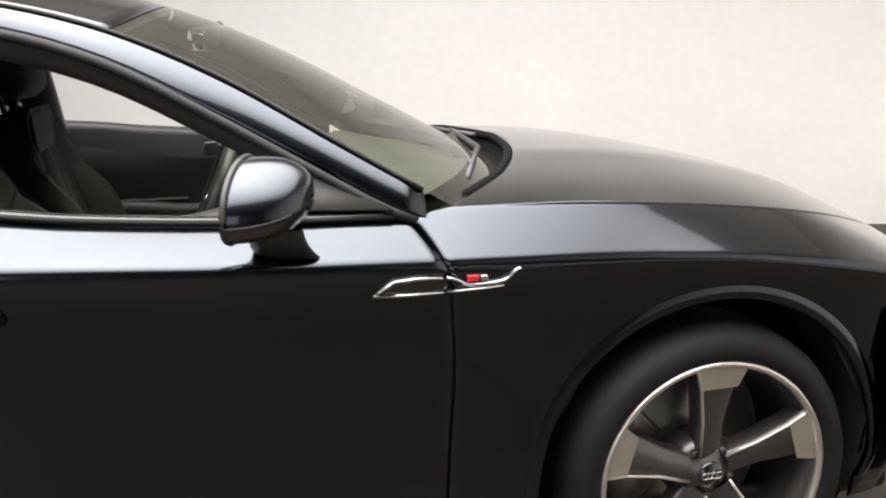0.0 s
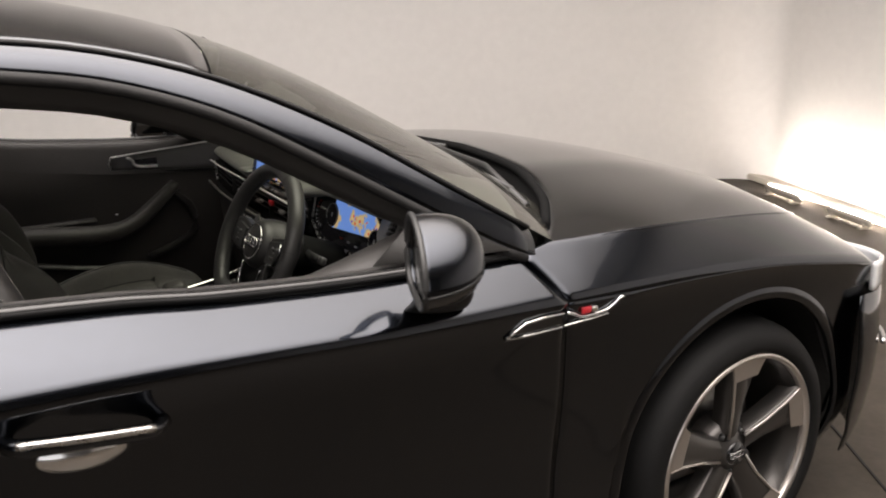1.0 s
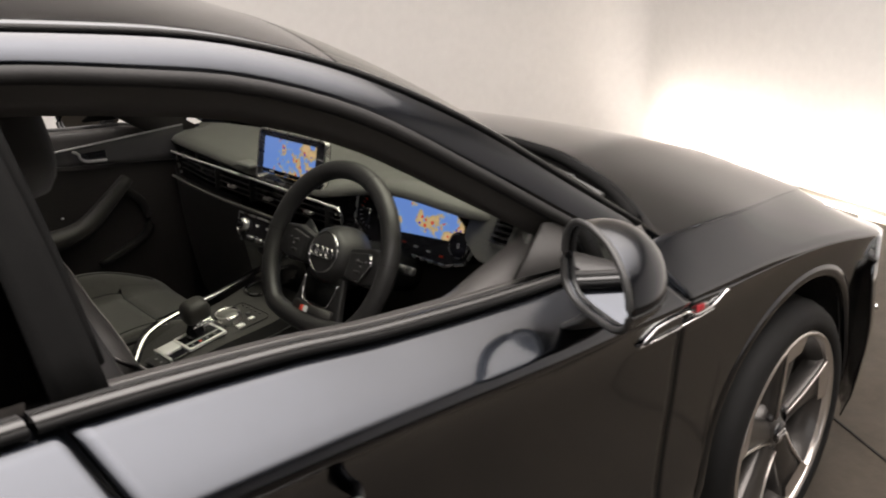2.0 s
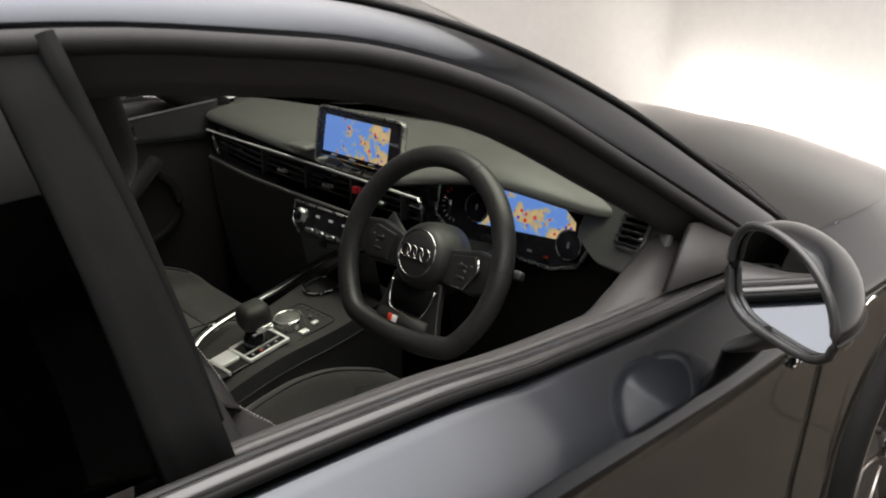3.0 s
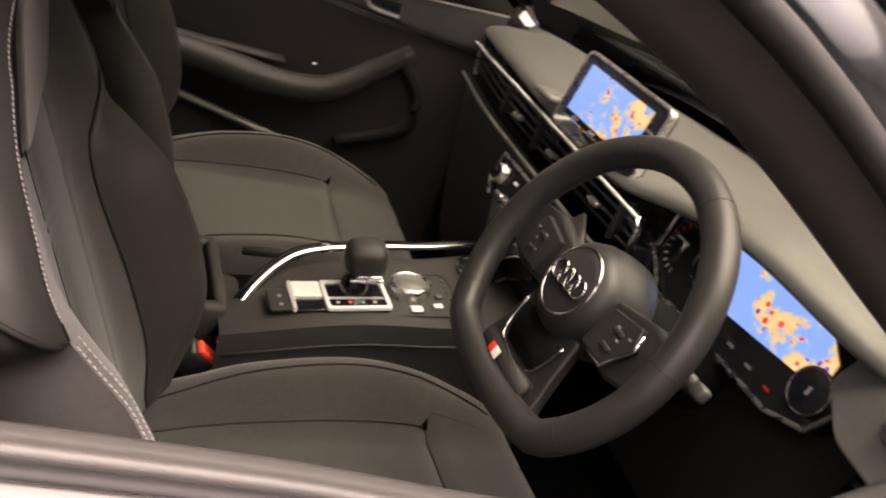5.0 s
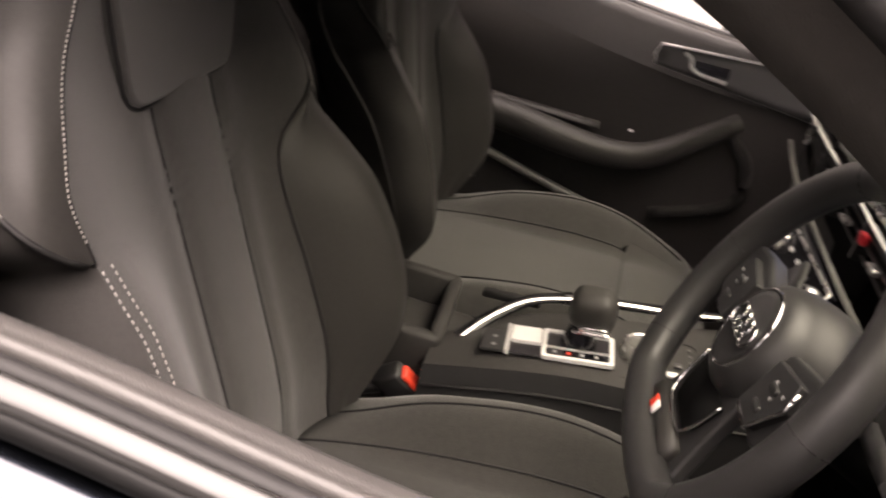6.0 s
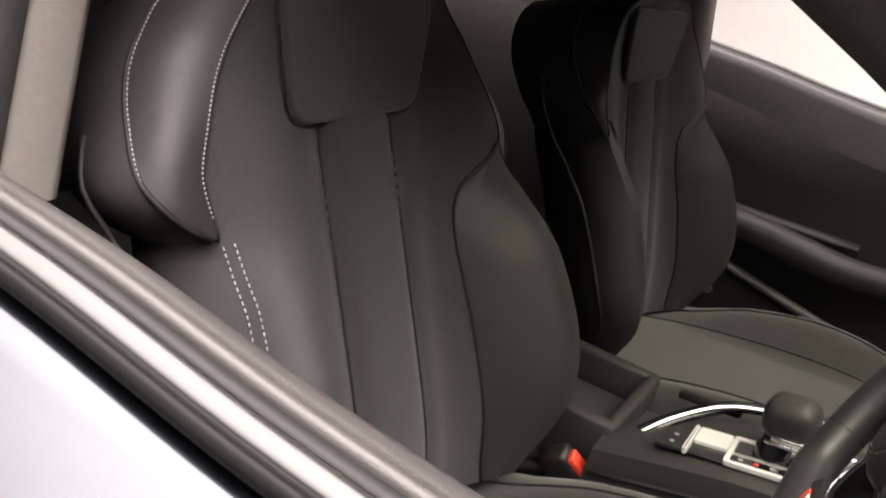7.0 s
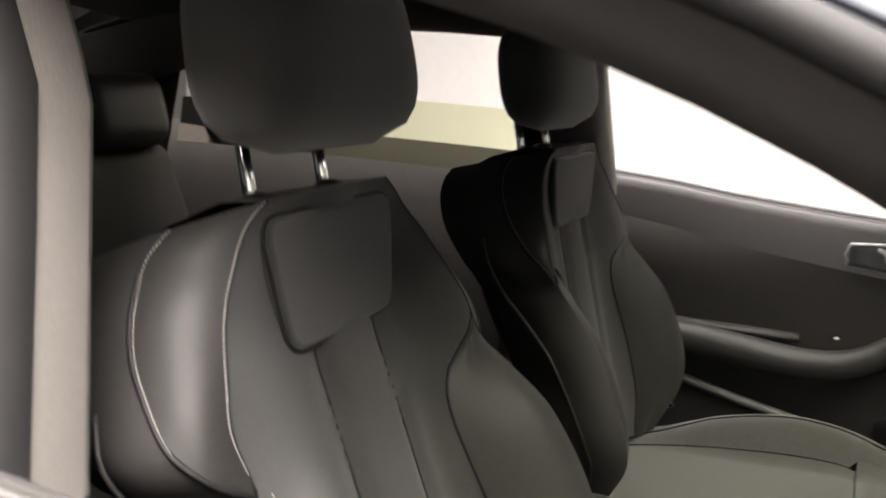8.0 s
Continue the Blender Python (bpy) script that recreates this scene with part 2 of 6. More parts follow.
def tab(x, pts):
    """A smooth curve through the (x, value) pairs."""
    pts = sorted(pts)
    xs = [p[0] for p in pts]
    if x <= xs[0]:
        return pts[0][1]
    if x >= xs[-1]:
        return pts[-1][1]
    i = max(k for k in range(len(xs) - 1) if xs[k] <= x)

    def slope(k):
        if k == 0:
            return (pts[1][1] - pts[0][1]) / (xs[1] - xs[0])
        if k == len(xs) - 1:
            return (pts[-1][1] - pts[-2][1]) / (xs[-1] - xs[-2])
        return (pts[k + 1][1] - pts[k - 1][1]) / (xs[k + 1] - xs[k - 1])

    h = xs[i + 1] - xs[i]
    t = (x - xs[i]) / h
    return ((2 * t**3 - 3 * t**2 + 1) * pts[i][1] + (t**3 - 2 * t**2 + t) * h * slope(i)
            + (3 * t**2 - 2 * t**3) * pts[i + 1][1] + (t**3 - t**2) * h * slope(i + 1))


def curve(pts, n=24):
    """n + 1 points along a smooth curve through pts."""
    pts = [Vector(p) for p in pts]
    d = [0.0]
    for a, b in zip(pts, pts[1:]):
        d.append(d[-1] + (b - a).length)
    return [Vector([tab(d[-1] * i / n, [(s, p[k]) for s, p in zip(d, pts)]) for k in range(len(pts[0]))]) for i in range(n + 1)]


def sheet(rows, bm=None, close=False):
    """A grid of quads through rows of points."""
    bm = bm or bmesh.new()
    vs = [[bm.verts.new(p) for p in r] for r in rows]
    for a, b in zip(vs, vs[1:]):
        m = len(a)
        for i in range(m if close else m - 1):
            j = (i + 1) % m
            q = [a[i], a[j], b[j], b[i]]
            if len({tuple(round(c, 5) for c in v.co) for v in q}) > 2:
                bm.faces.new(q)
    return bm


def tube(path, r, sides=8, bm=None, closed=False, flat=1.0, up=(0, 0, 1)):
    """A rod of radius r (a number or a function of 0..1) along the path; flat squeezes it along up."""
    bm = bm or bmesh.new()
    n = len(path)
    rows = []
    for i, p in enumerate(path):
        p = Vector(p)
        a = Vector(path[(i - 1) % n] if closed or i else path[0])
        b = Vector(path[(i + 1) % n] if closed or i < n - 1 else path[-1])
        d = (b - a).normalized()
        u = Vector(up) - d * d.dot(Vector(up))
        if u.length < 1e-4:
            u = Vector((1, 0, 0)) - d * d.x
        u.normalize()
        w = d.cross(u)
        rad = r(i / (n - 1)) if callable(r) else r
        rows.append([p + (w * math.cos(k * 2 * math.pi / sides) + u * (flat * math.sin(k * 2 * math.pi / sides))) * rad for k in range(sides)])
    if closed:
        rows.append(rows[0])
    vs0 = len(bm.verts)
    sheet(rows, bm, close=True)
    if closed:
        bmesh.ops.remove_doubles(bm, verts=bm.verts, dist=1e-5)
    else:
        bm.verts.ensure_lookup_table()
        bm.faces.new([bm.verts[vs0 + k] for k in range(sides)])
        bm.faces.new([bm.verts[len(bm.verts) - sides + k] for k in range(sides)])
    return bm


def box(cx, cy, cz, sx, sy, sz, bm=None, m=None, round_=0.0, seg=2):
    """A block with rounded edges."""
    b = bmesh.new()
    bmesh.ops.create_cube(b, size=1)
    for v in b.verts:
        v.co = Vector((v.co.x * sx, v.co.y * sy, v.co.z * sz))
    if round_ > 0:
        bmesh.ops.bevel(b, geom=list(b.edges), offset=round_, segments=seg, affect="EDGES", profile=0.5)
    mat = Matrix.Translation((cx, cy, cz)) @ (m or Matrix())
    b.transform(mat)
    if bm is None:
        return b
    me = bpy.data.meshes.new("tmp")
    b.to_mesh(me)
    b.free()
    bm.from_mesh(me)
    bpy.data.meshes.remove(me)
    return bm


def plate(outline, depth, m=Matrix(), bm=None, round_=0.0):
    """A flat plate: an outline in its own x and y, extruded by depth along z, then posed by m."""
    b = bmesh.new()
    lo = [b.verts.new((x, y, 0)) for x, y in outline]
    hi = [b.verts.new((x, y, depth)) for x, y in outline]
    b.faces.new(lo[::-1])
    top = b.faces.new(hi)
    for i in range(len(lo)):
        j = (i + 1) % len(lo)
        b.faces.new([lo[i], lo[j], hi[j], hi[i]])
    if round_ > 0:
        bmesh.ops.bevel(b, geom=list(top.edges), offset=round_, segments=2, affect="EDGES", profile=0.5)
    b.transform(m)
    if bm is None:
        return b
    me = bpy.data.meshes.new("tmp")
    b.to_mesh(me)
    b.free()
    bm.from_mesh(me)
    bpy.data.meshes.remove(me)
    return bm


def ring(outer, inner, depth, m=Matrix()):
    """A flat frame between two outlines of as many points."""
    n = len(outer)
    rows = [[(*p, z) for p in line] for line, z in ((outer, 0), (outer, depth), (inner, depth), (inner, 0), (outer, 0))]
    b = sheet([[Vector(p) for p in r] for r in rows], close=True)
    bmesh.ops.remove_doubles(b, verts=b.verts, dist=1e-6)
    b.transform(m)
    return b


def rounded(w, h, r, n=5):
    """The outline of a w by h rectangle with round corners."""
    out = []
    for cx, cy, a0 in ((w / 2 - r, h / 2 - r, 0), (-w / 2 + r, h / 2 - r, 90), (-w / 2 + r, -h / 2 + r, 180), (w / 2 - r, -h / 2 + r, 270)):
        for k in range(n + 1):
            a = radians(a0 + 90 * k / n)
            out.append((cx + r * math.cos(a), cy + r * math.sin(a)))
    return out


def eased(pts, r, n=5):
    """The outline through pts with its corners rounded off."""
    out = []
    for i, p in enumerate(pts):
        p, a, b = Vector(p), Vector(pts[i - 1]), Vector(pts[(i + 1) % len(pts)])
        s, e = p + (a - p).normalized() * r, p + (b - p).normalized() * r
        for k in range(n + 1):
            t = k / n
            q = s * (1 - t) ** 2 + p * (2 * t * (1 - t)) + e * t * t
            out.append((q.x, q.y))
    return out


def disc(r, n=32, sx=1.0, sy=1.0):
    return [(r * sx * math.cos(2 * math.pi * k / n), r * sy * math.sin(2 * math.pi * k / n)) for k in range(n)]


def turned(profile, n=48, bm=None, m=Matrix()):
    """A body turned about its own z axis from (radius, height) pairs."""
    rows = [[m @ Vector((r * math.cos(2 * math.pi * k / n), r * math.sin(2 * math.pi * k / n), h)) for k in range(n)] for r, h in profile]
    return sheet(rows, bm, close=True)


def on(m, b):
    """The bmesh b, posed by m."""
    b.transform(m)
    return b


def axes(origin, x, y):
    """A pose with the given origin, x axis and (about) y axis."""
    x = Vector(x).normalized()
    z = x.cross(Vector(y)).normalized()
    y = z.cross(x)
    m = Matrix((x, y, z)).transposed().to_4x4()
    m.translation = Vector(origin)
    return m


# ---- the booth: floor, walls, ceiling and lamps ----
GROUND = -0.018
TURNED = radians(-19.5)
CORNER = Vector((4.20, 2.36, GROUND))
ROOM_L, ROOM_W, ROOM_H = 11.5, 10.4, 3.3
ALONG = Vector((-math.cos(TURNED), -math.sin(TURNED), 0))      # from the corner back past the car
ACROSS = Vector((math.sin(TURNED), -math.cos(TURNED), 0))      # from the corner towards the camera's side


def room_block(name, a0, a1, c0, c1, z0, z1, material, label, category, kind="structure", round_=0.0):
    m = axes(CORNER, ALONG, ACROSS)
    sgn = 1 if m.to_3x3().col[2].z > 0 else -1
    b = box((a0 + a1) / 2, (c0 + c1) / 2, sgn * (z0 + z1) / 2, a1 - a0, c1 - c0, z1 - z0, round_=round_)
    b.transform(m)
    return tagged(part(name, b, material, smooth=False), label, category, kind=kind)


room_block("floor", -0.3, ROOM_L + 0.3, -0.3, ROOM_W + 2.6, -0.15, 0, FLOOR, "worn brown concrete floor of the photo booth", "floor")
room_block("wall_front", -0.2, 0, -0.2, ROOM_W + 0.2, 0, ROOM_H, WALL, "plain white painted booth wall", "wall")
room_block("wall_left", 0, ROOM_L, -0.2, 0, 0, ROOM_H, WALL, "plain white painted booth wall", "wall")
DOOR_A, DOOR_B, DOOR_H = 3.4, 8.2, 2.6     # unseen wide doorway, added behind the camera
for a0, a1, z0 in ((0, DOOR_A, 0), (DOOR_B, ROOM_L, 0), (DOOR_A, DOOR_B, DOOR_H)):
    room_block("wall_right", a0, a1, ROOM_W, ROOM_W + 0.2, z0, ROOM_H, DARKWALL, "unseen hall wall beside the added doorway, darkened for the paint's reflections", "wall")
for a0, a1, z0, z1 in ((DOOR_A - 0.08, DOOR_A, 0, DOOR_H), (DOOR_B, DOOR_B + 0.08, 0, DOOR_H), (DOOR_A - 0.08, DOOR_B + 0.08, DOOR_H, DOOR_H + 0.08)):
    room_block("door_trim", a0, a1, ROOM_W - 0.02, ROOM_W - 0.001, z0, z1, CASE, "grey metal frame of the added, unseen doorway", "door frame")
room_block("backdrop", DOOR_A - 2.5, DOOR_B + 2.5, ROOM_W + 2.2, ROOM_W + 2.25, 0, 4.5, DOOR_FILL, "added glow behind the unseen doorway, brightening the car's paint", "backdrop")
room_block("wall_back", ROOM_L, ROOM_L + 0.2, -0.2, ROOM_W + 0.2, 0, ROOM_H, DARKWALL, "unseen hall wall, darkened for the paint's reflections", "wall")
room_block("ceiling", -0.2, ROOM_L + 0.2, -0.2, ROOM_W + 0.2, ROOM_H, ROOM_H + 0.15, CEIL, "plain white booth ceiling", "ceiling")
cove = sheet([[CORNER + ALONG * (0.30 - 0.30 * math.cos(a)) + ACROSS * (0.30 - 0.30 * math.sin(a)) + Vector((0, 0, z)) for z in (0.0, ROOM_H / 2, ROOM_H)] for a in (math.pi / 2 * k / 16 for k in range(17))])
tagged(part("wall_corner", cove, WALL), "rounded white corner of the booth", "wall", kind="structure")
# the pale kerb along the foot of the front wall, and the saw cuts in the floor
room_block("wall_kerb", 0.004, 0.10, 0.02, ROOM_W - 0.02, 0.002, 0.05, RAIL, "pale painted kerb along the foot of the wall", "kerb", round_=0.01)
joint = box(0, 0, 0, 9.0, 0.008, 0.006)
joint.transform(pose(0.785, -0.755, GROUND + 0.001, 0, 0, 55.3))
tagged(part("floor_joint", joint, SEAL, smooth=False), "dark saw-cut joint across the concrete floor", "joint", kind="structure")


def ceiling_light(x, y, length, width, glow):
    """A lit panel in a metal frame under the ceiling, its long side along the car."""
    light = tagged(new("ceiling_light"), "large white LED panel in a grey frame under the ceiling", "lamp")
    light.matrix_world = pose(x, y, GROUND + ROOM_H - 0.055)
    for sx, sy, cx, cy in ((length + 0.06, 0.03, 0, width / 2 + 0.015), (length + 0.06, 0.03, 0, -width / 2 - 0.015), (0.03, width, length / 2 + 0.015, 0), (0.03, width, -length / 2 - 0.015, 0)):
        part("frame_bar", box(cx, cy, 0, sx, sy, 0.1), CASE, light, smooth=False)
    part("diffuser", box(0, 0, -0.02, length, width, 0.03), glow, light, smooth=False)
    return light


ceiling_light(-1.40, -0.95, 6.6, 5.4, LED_WIDE)


def floodlight(a, c, turn, tilt):
    """A low wall washer: a lit panel in a case on two feet, standing on the floor and turned to the wall."""
    lamp = tagged(new("floodlight"), "low floodlight on short feet, glaring up at the white wall", "floodlight", "floodlights at the foot of the wall")
    spot = CORNER + ALONG * a + ACROSS * c
    ang = math.degrees(math.atan2(ALONG.y, ALONG.x)) + turn
    lamp.matrix_world = pose(spot.x, spot.y, GROUND, 0, 0, ang)
    t = pose(0, 0, 0.045, 0, -tilt, 0)
    part("case", on(t, box(0, 0, 0, 0.03, 0.40, 0.05, round_=0.008)), RAIL, lamp)
    part("panel", on(t, box(0.018, 0, 0, 0.008, 0.37, 0.04, round_=0.003)), FLOOD, lamp)
    for y in (-0.15, 0.15):
        foot = box(0, y, 0.008, 0.08, 0.03, 0.016, round_=0.005)
        box(-0.01, y, 0.025, 0.012, 0.02, 0.03, foot)
        part("foot", foot, RAIL, lamp)
    return lamp


for c in (0.75, 1.45, 2.3):
    floodlight(0.24, c, 180, 30)

# ---- the car: shared lines, right side at negative y, front axle at x = 0 ----
car = tagged(new("car"), "dark grey metallic coupe-like hatchback with lowered front windows, parked on concrete", "car")
AXLE_R = -2.82
CREASE = [(-3.75, 0.88), (-3.3, 0.925), (-2.8, 0.93), (-2.3, 0.905), (-1.9, 0.892), (-1.33, 0.878), (-0.97, 0.858), (-0.73, 0.847), (-0.447, 0.832), (0, 0.81), (0.33, 0.762), (0.55, 0.715), (0.72, 0.665), (0.84, 0.60)]
BELT = [(-3.4, 0.9499), (-2.8, 0.9949), (-2.2, 0.9999), (-1.7, 0.9922), (-1.39, 0.972), (-1.23, 0.953), (-0.95, 0.9325), (-0.645, 0.926), (-0.5, 0.926)]
WIDTH = [(-3.78, 0.58), (-3.6, 0.75), (-3.3, 0.84), (-2.8, 0.885), (-1.5, 0.883), (-0.3, 0.883), (0.2, 0.883), (0.42, 0.868), (0.57, 0.825), (0.69, 0.745), (0.78, 0.60), (0.84, 0.35)]
# edges of roof and side glass: (x, y), (x, z)
RAIL_Y = [(-3.2, -0.78), (-2.9, -0.71), (-2.5, -0.65), (-2.0, -0.633), (-1.64, -0.634), (-1.48, -0.643), (-1.325, -0.654), (-1.16, -0.682), (-0.98, -0.716), (-0.785, -0.762), (-0.678, -0.788), (-0.60, -0.802)]
RAIL_Z = [(-3.2, 0.985), (-2.9, 1.08), (-2.5, 1.235), (-2.0, 1.312), (-1.64, 1.312), (-1.48, 1.297), (-1.325, 1.273), (-1.16, 1.217), (-0.98, 1.119), (-0.785, 1.004), (-0.678, 0.942), (-0.60, 0.908)]
ROOF_Y = [(-3.3, -0.66), (-2.9, -0.61), (-2.2, -0.592), (-1.8, -0.595), (-1.468, -0.602), (-1.31, -0.613), (-1.139, -0.638), (-0.955, -0.681), (-0.756, -0.738), (-0.5, -0.797)]
ROOF_Z = [(-3.3, 1.0), (-2.9, 1.16), (-2.55, 1.275), (-2.2, 1.335), (-1.8, 1.355), (-1.468, 1.339), (-1.31, 1.316), (-1.139, 1.266), (-0.955, 1.181), (-0.756, 1.06), (-0.5, 0.905)]
SEAM_F = [(0.2, -0.585), (0.42, -0.576), (0.6, -0.562), (0.75, -0.566), (0.82, -0.576), (0.88, -0.603), (0.95, -0.652)]
SEAM_R = [(0.2, -1.60), (0.5, -1.605), (0.86, -1.622), (0.96, -1.65), (1.05, -1.685)]
SILL_Z = 0.17


def side_y(x, z):
    """Half width of the body side at height z."""
    zc, zb, w = tab(x, CREASE), tab(x, BELT), tab(x, WIDTH)
    if x > -0.5:
        zb = zc + 0.10
    if z >= zc:
        bend = max(0.0, min(1.0, (-0.62 - x) / 0.35))     # fuller shoulder along the doors
        t = min(1.3, (z - zc) / max(0.03, zb - zc))
        return w + 0.010 * bend - (0.105 + 0.023 * bend) * t ** (1.03 + 0.12 * bend)
    d = zc - z
    w += 0.010 * max(0.0, min(1.0, (-0.62 - x) / 0.35)) * math.exp(-d / 0.03)
    f = 0.022 * (1 - math.exp(-d / 0.040)) + 0.045 * d - 0.012 * math.exp(-(((z - 0.36) / 0.10) ** 2))
    if z < 0.34:
        f += 1.6 * (0.34 - z) ** 2
    return w - f


def side_panel(x_front, x_rear, top, bottom, nx=40, up=5, down=14):
    """A skin panel of the right side between two shut lines, from top(x) down to bottom(x)."""
    rows = []
    for i in range(nx + 1):
        u = i / nx
        row = []
        for k in range(up + down + 1):
            x = x_front(0.6) * (1 - u) + x_rear(0.6) * u
            for _ in range(4):
                zt, zc, zl = top(x), tab(x, CREASE), bottom(x)
                zc = min(zc, zt)
                z = zt + (zc - zt) * k / up if k <= up else zc + (zl - zc) * ((k - up) / down) ** 1.35
                x = x_front(z) * (1 - u) + x_rear(z) * u
            row.append((x, -side_y(x, z), z))
        rows.append(row)
    return sheet(rows)


def arch(x, cx, r, cz=0.320):
    return cz + math.sqrt(max(0.0, r * r - (x - cx) ** 2)) if abs(x - cx) < r else 0.0


GAP = 0.0017
front_low = lambda x: max(SILL_Z, arch(x, 0.010, 0.400))
rear_low = lambda x: max(SILL_Z, arch(x, AXLE_R, 0.400))
belt_top = lambda x: tab(x, BELT) - 0.0070
# front wings (below the clamshell bonnet line), with the small upper corner by the pillar
pair("front_wing", side_panel(lambda z: 0.50, lambda z: tab(z, SEAM_F) + GAP, lambda x: tab(x, CREASE) - 0.003, front_low, 64, 1, 16), PAINT, car, thick=0.004)
front_door, front_door_b = pair("front_door", side_panel(lambda z: tab(z, SEAM_F) - GAP, lambda z: tab(z, SEAM_R) + GAP, belt_top, lambda x: SILL_Z + 0.06, 48), PAINT, car, "dark grey metallic door with lowered window", belt=True, thick=0.004)
rear_door, rear_door_b = pair("rear_door", side_panel(lambda z: tab(z, SEAM_R) - GAP, lambda z: -2.42 + 0.25 * max(0, z - 0.8), belt_top, lambda x: max(SILL_Z + 0.06, rear_low(x)), 40), PAINT, car, belt=True, thick=0.004)
pair("rear_quarter", side_panel(lambda z: -2.425 + 0.25 * max(0, z - 0.8), lambda z: -3.62, belt_top, rear_low, 60), PAINT, car, belt=True, thick=0.004)
pair("sill", side_panel(lambda z: -0.45, lambda z: -2.43, lambda x: SILL_Z + 0.055, lambda x: SILL_Z - 0.05, 12, 1, 4), BLACK, car, thick=0.004)
# flared lip round the front wheel opening
rows = []
for k in range(41):
    a = math.pi * (-0.06 + 1.12 * k / 40)
    row = []
    for r, out in ((0.397, -0.012), (0.398, 0.0025), (0.403, 0.0050), (0.414, 0.0046), (0.421, 0.0027), (0.427, 0.0004)):
        x, z = 0.010 + r * math.cos(a), 0.320 + r * math.sin(a)
        row.append((x, -side_y(x, z) - out, z))
    rows.append(row)
pair("arch_lip", sheet(rows), PAINT, car, "flared lip of the wheel opening")
# dark shells behind the skin close the shut lines, and the wheel houses
def shell(x0, x1, inset, material):
    rows = []
    for i in range(31):
        x = x0 + (x1 - x0) * i / 30
        lo = max(front_low(x), rear_low(x)) + 0.01
        hi = min(belt_top(x) - 0.02, tab(x, CREASE) + (0.04 if x < -0.62 else -0.006))
        rows.append([(x, -side_y(x, z) + inset, z) for z in (lo + (hi - lo) * k / 8 for k in range(9))])
    return sheet(rows)


pair("inner_body", shell(0.4, -3.5, 0.018, BLACK), BLACK, car)
for cx in (0.010, AXLE_R):
    rows = []
    for k in range(33):
        a = math.pi * (-0.12 + 1.24 * k / 32)
        x, z = cx + 0.399 * math.cos(a), 0.320 + 0.399 * math.sin(a)
        rows.append([(x, -y, z) for y in (side_y(x, z) - 0.012, 0.78, 0.70, 0.58)])
    pair("wheel_arch_liner", sheet(rows), CARPET, car)
    lip = [(cx + 0.400 * math.cos(math.pi * (0.02 + 0.96 * k / 40)), 0.320 + 0.400 * math.sin(math.pi * (0.02 + 0.96 * k / 40))) for k in range(41)]
    pair("wheel_arch_lip", tube([(x, -side_y(x, z) + 0.004, z) for x, z in lip], 0.004, 6), PAINT, car)


# ---- bonnet, cowl, front end ----
RISE = [(-0.62, 0.134), (-0.3, 0.160), (0.0, 0.164), (0.25, 0.156), (0.5, 0.135), (0.68, 0.085), (0.8, 0.03)]


RIDGE_U = [(-0.66, 0.886), (-0.6, 0.890), (-0.5, 0.902), (-0.3, 0.908), (-0.2, 0.898), (0.0, 0.855), (0.3, 0.785), (0.5, 0.69), (0.7, 0.60), (0.8, 0.50)]
RIDGE_H = [(-0.66, 0.086), (-0.6, 0.090), (-0.5, 0.097), (-0.3, 0.103), (0.0, 0.088), (0.3, 0.086), (0.5, 0.077), (0.7, 0.060), (0.8, 0.025)]


def bonnet_z(x, y):
    """Height of the bonnet: a shallow dome between two ridges, and steeper flanks outside them."""
    u = min(1.0, abs(y) / tab(x, WIDTH))
    ur, rh, rise, zc = tab(x, RIDGE_U), tab(x, RIDGE_H), tab(x, RISE), tab(x, CREASE)
    if u < ur:
        t = u / ur
        soft = 0.004 * math.exp(-(((u - 0.40) / 0.09) ** 2))
        return zc + rise + (rh - rise) * t**2.4 + soft
    t = (1 - u) / (1 - ur)
    return zc + rh * (t + 0.12 * min(1.0, max(0.0, (x + 0.55) / 0.4)) * t * (1 - t))


def bonnet_back(y):
    return tab(abs(y), [(0, -0.22), (0.3, -0.27), (0.55, -0.372), (0.7, -0.485), (0.76, -0.54), (0.80, -0.59), (0.83, -0.645)])


# columns run along the ridges; 1 is the ridge, 2 the shut line above the wing
cols = [k / 18 for k in range(18)] + [0.975, 0.992, 1.0, 1.06, 1.15, 1.3, 1.5, 1.7, 1.85, 2.0]
cols = [-c for c in cols[:0:-1]] + cols
rows = []
for i in range(57):
    u = i / 56
    row = []
    for c in cols:
        x = -0.3
        for _ in range(6):
            ur = tab(x, RIDGE_U)
            v = abs(c) * ur if abs(c) <= 1 else ur + (1 - ur) * (abs(c) - 1)
            y = v * (tab(x, WIDTH) - 0.001)
            seam = tab(bonnet_z(x, y), SEAM_F) + GAP
            back = bonnet_back(y) if abs(c) <= 1 else bonnet_back(y) + (seam - bonnet_back(y)) * min(1.0, (abs(c) - 1) / 0.15)
            x = back * (1 - u) + (0.775 - 0.30 * v ** 2.6) * u
        row.append((x, math.copysign(y, c), bonnet_z(x, y)))
    rows.append(row)
part("bonnet", sheet(rows), PAINT, car, thick=0.006)
# the pressed crease along each ridge
def ridge_point(x):
    y = tab(x, RIDGE_U) * (tab(x, WIDTH) - 0.001)
    return Vector((x, -y, bonnet_z(x, y) - 0.0022))


pair("bonnet_crease", tube([ridge_point(-0.44 + 1.10 * i / 50) for i in range(51)], lambda t: 0.0044 * min(1.0, 0.45 + 5 * t, 0.45 + 5 * (1 - t)), 10), PAINT, car, "sharp pressed crease along the bonnet")
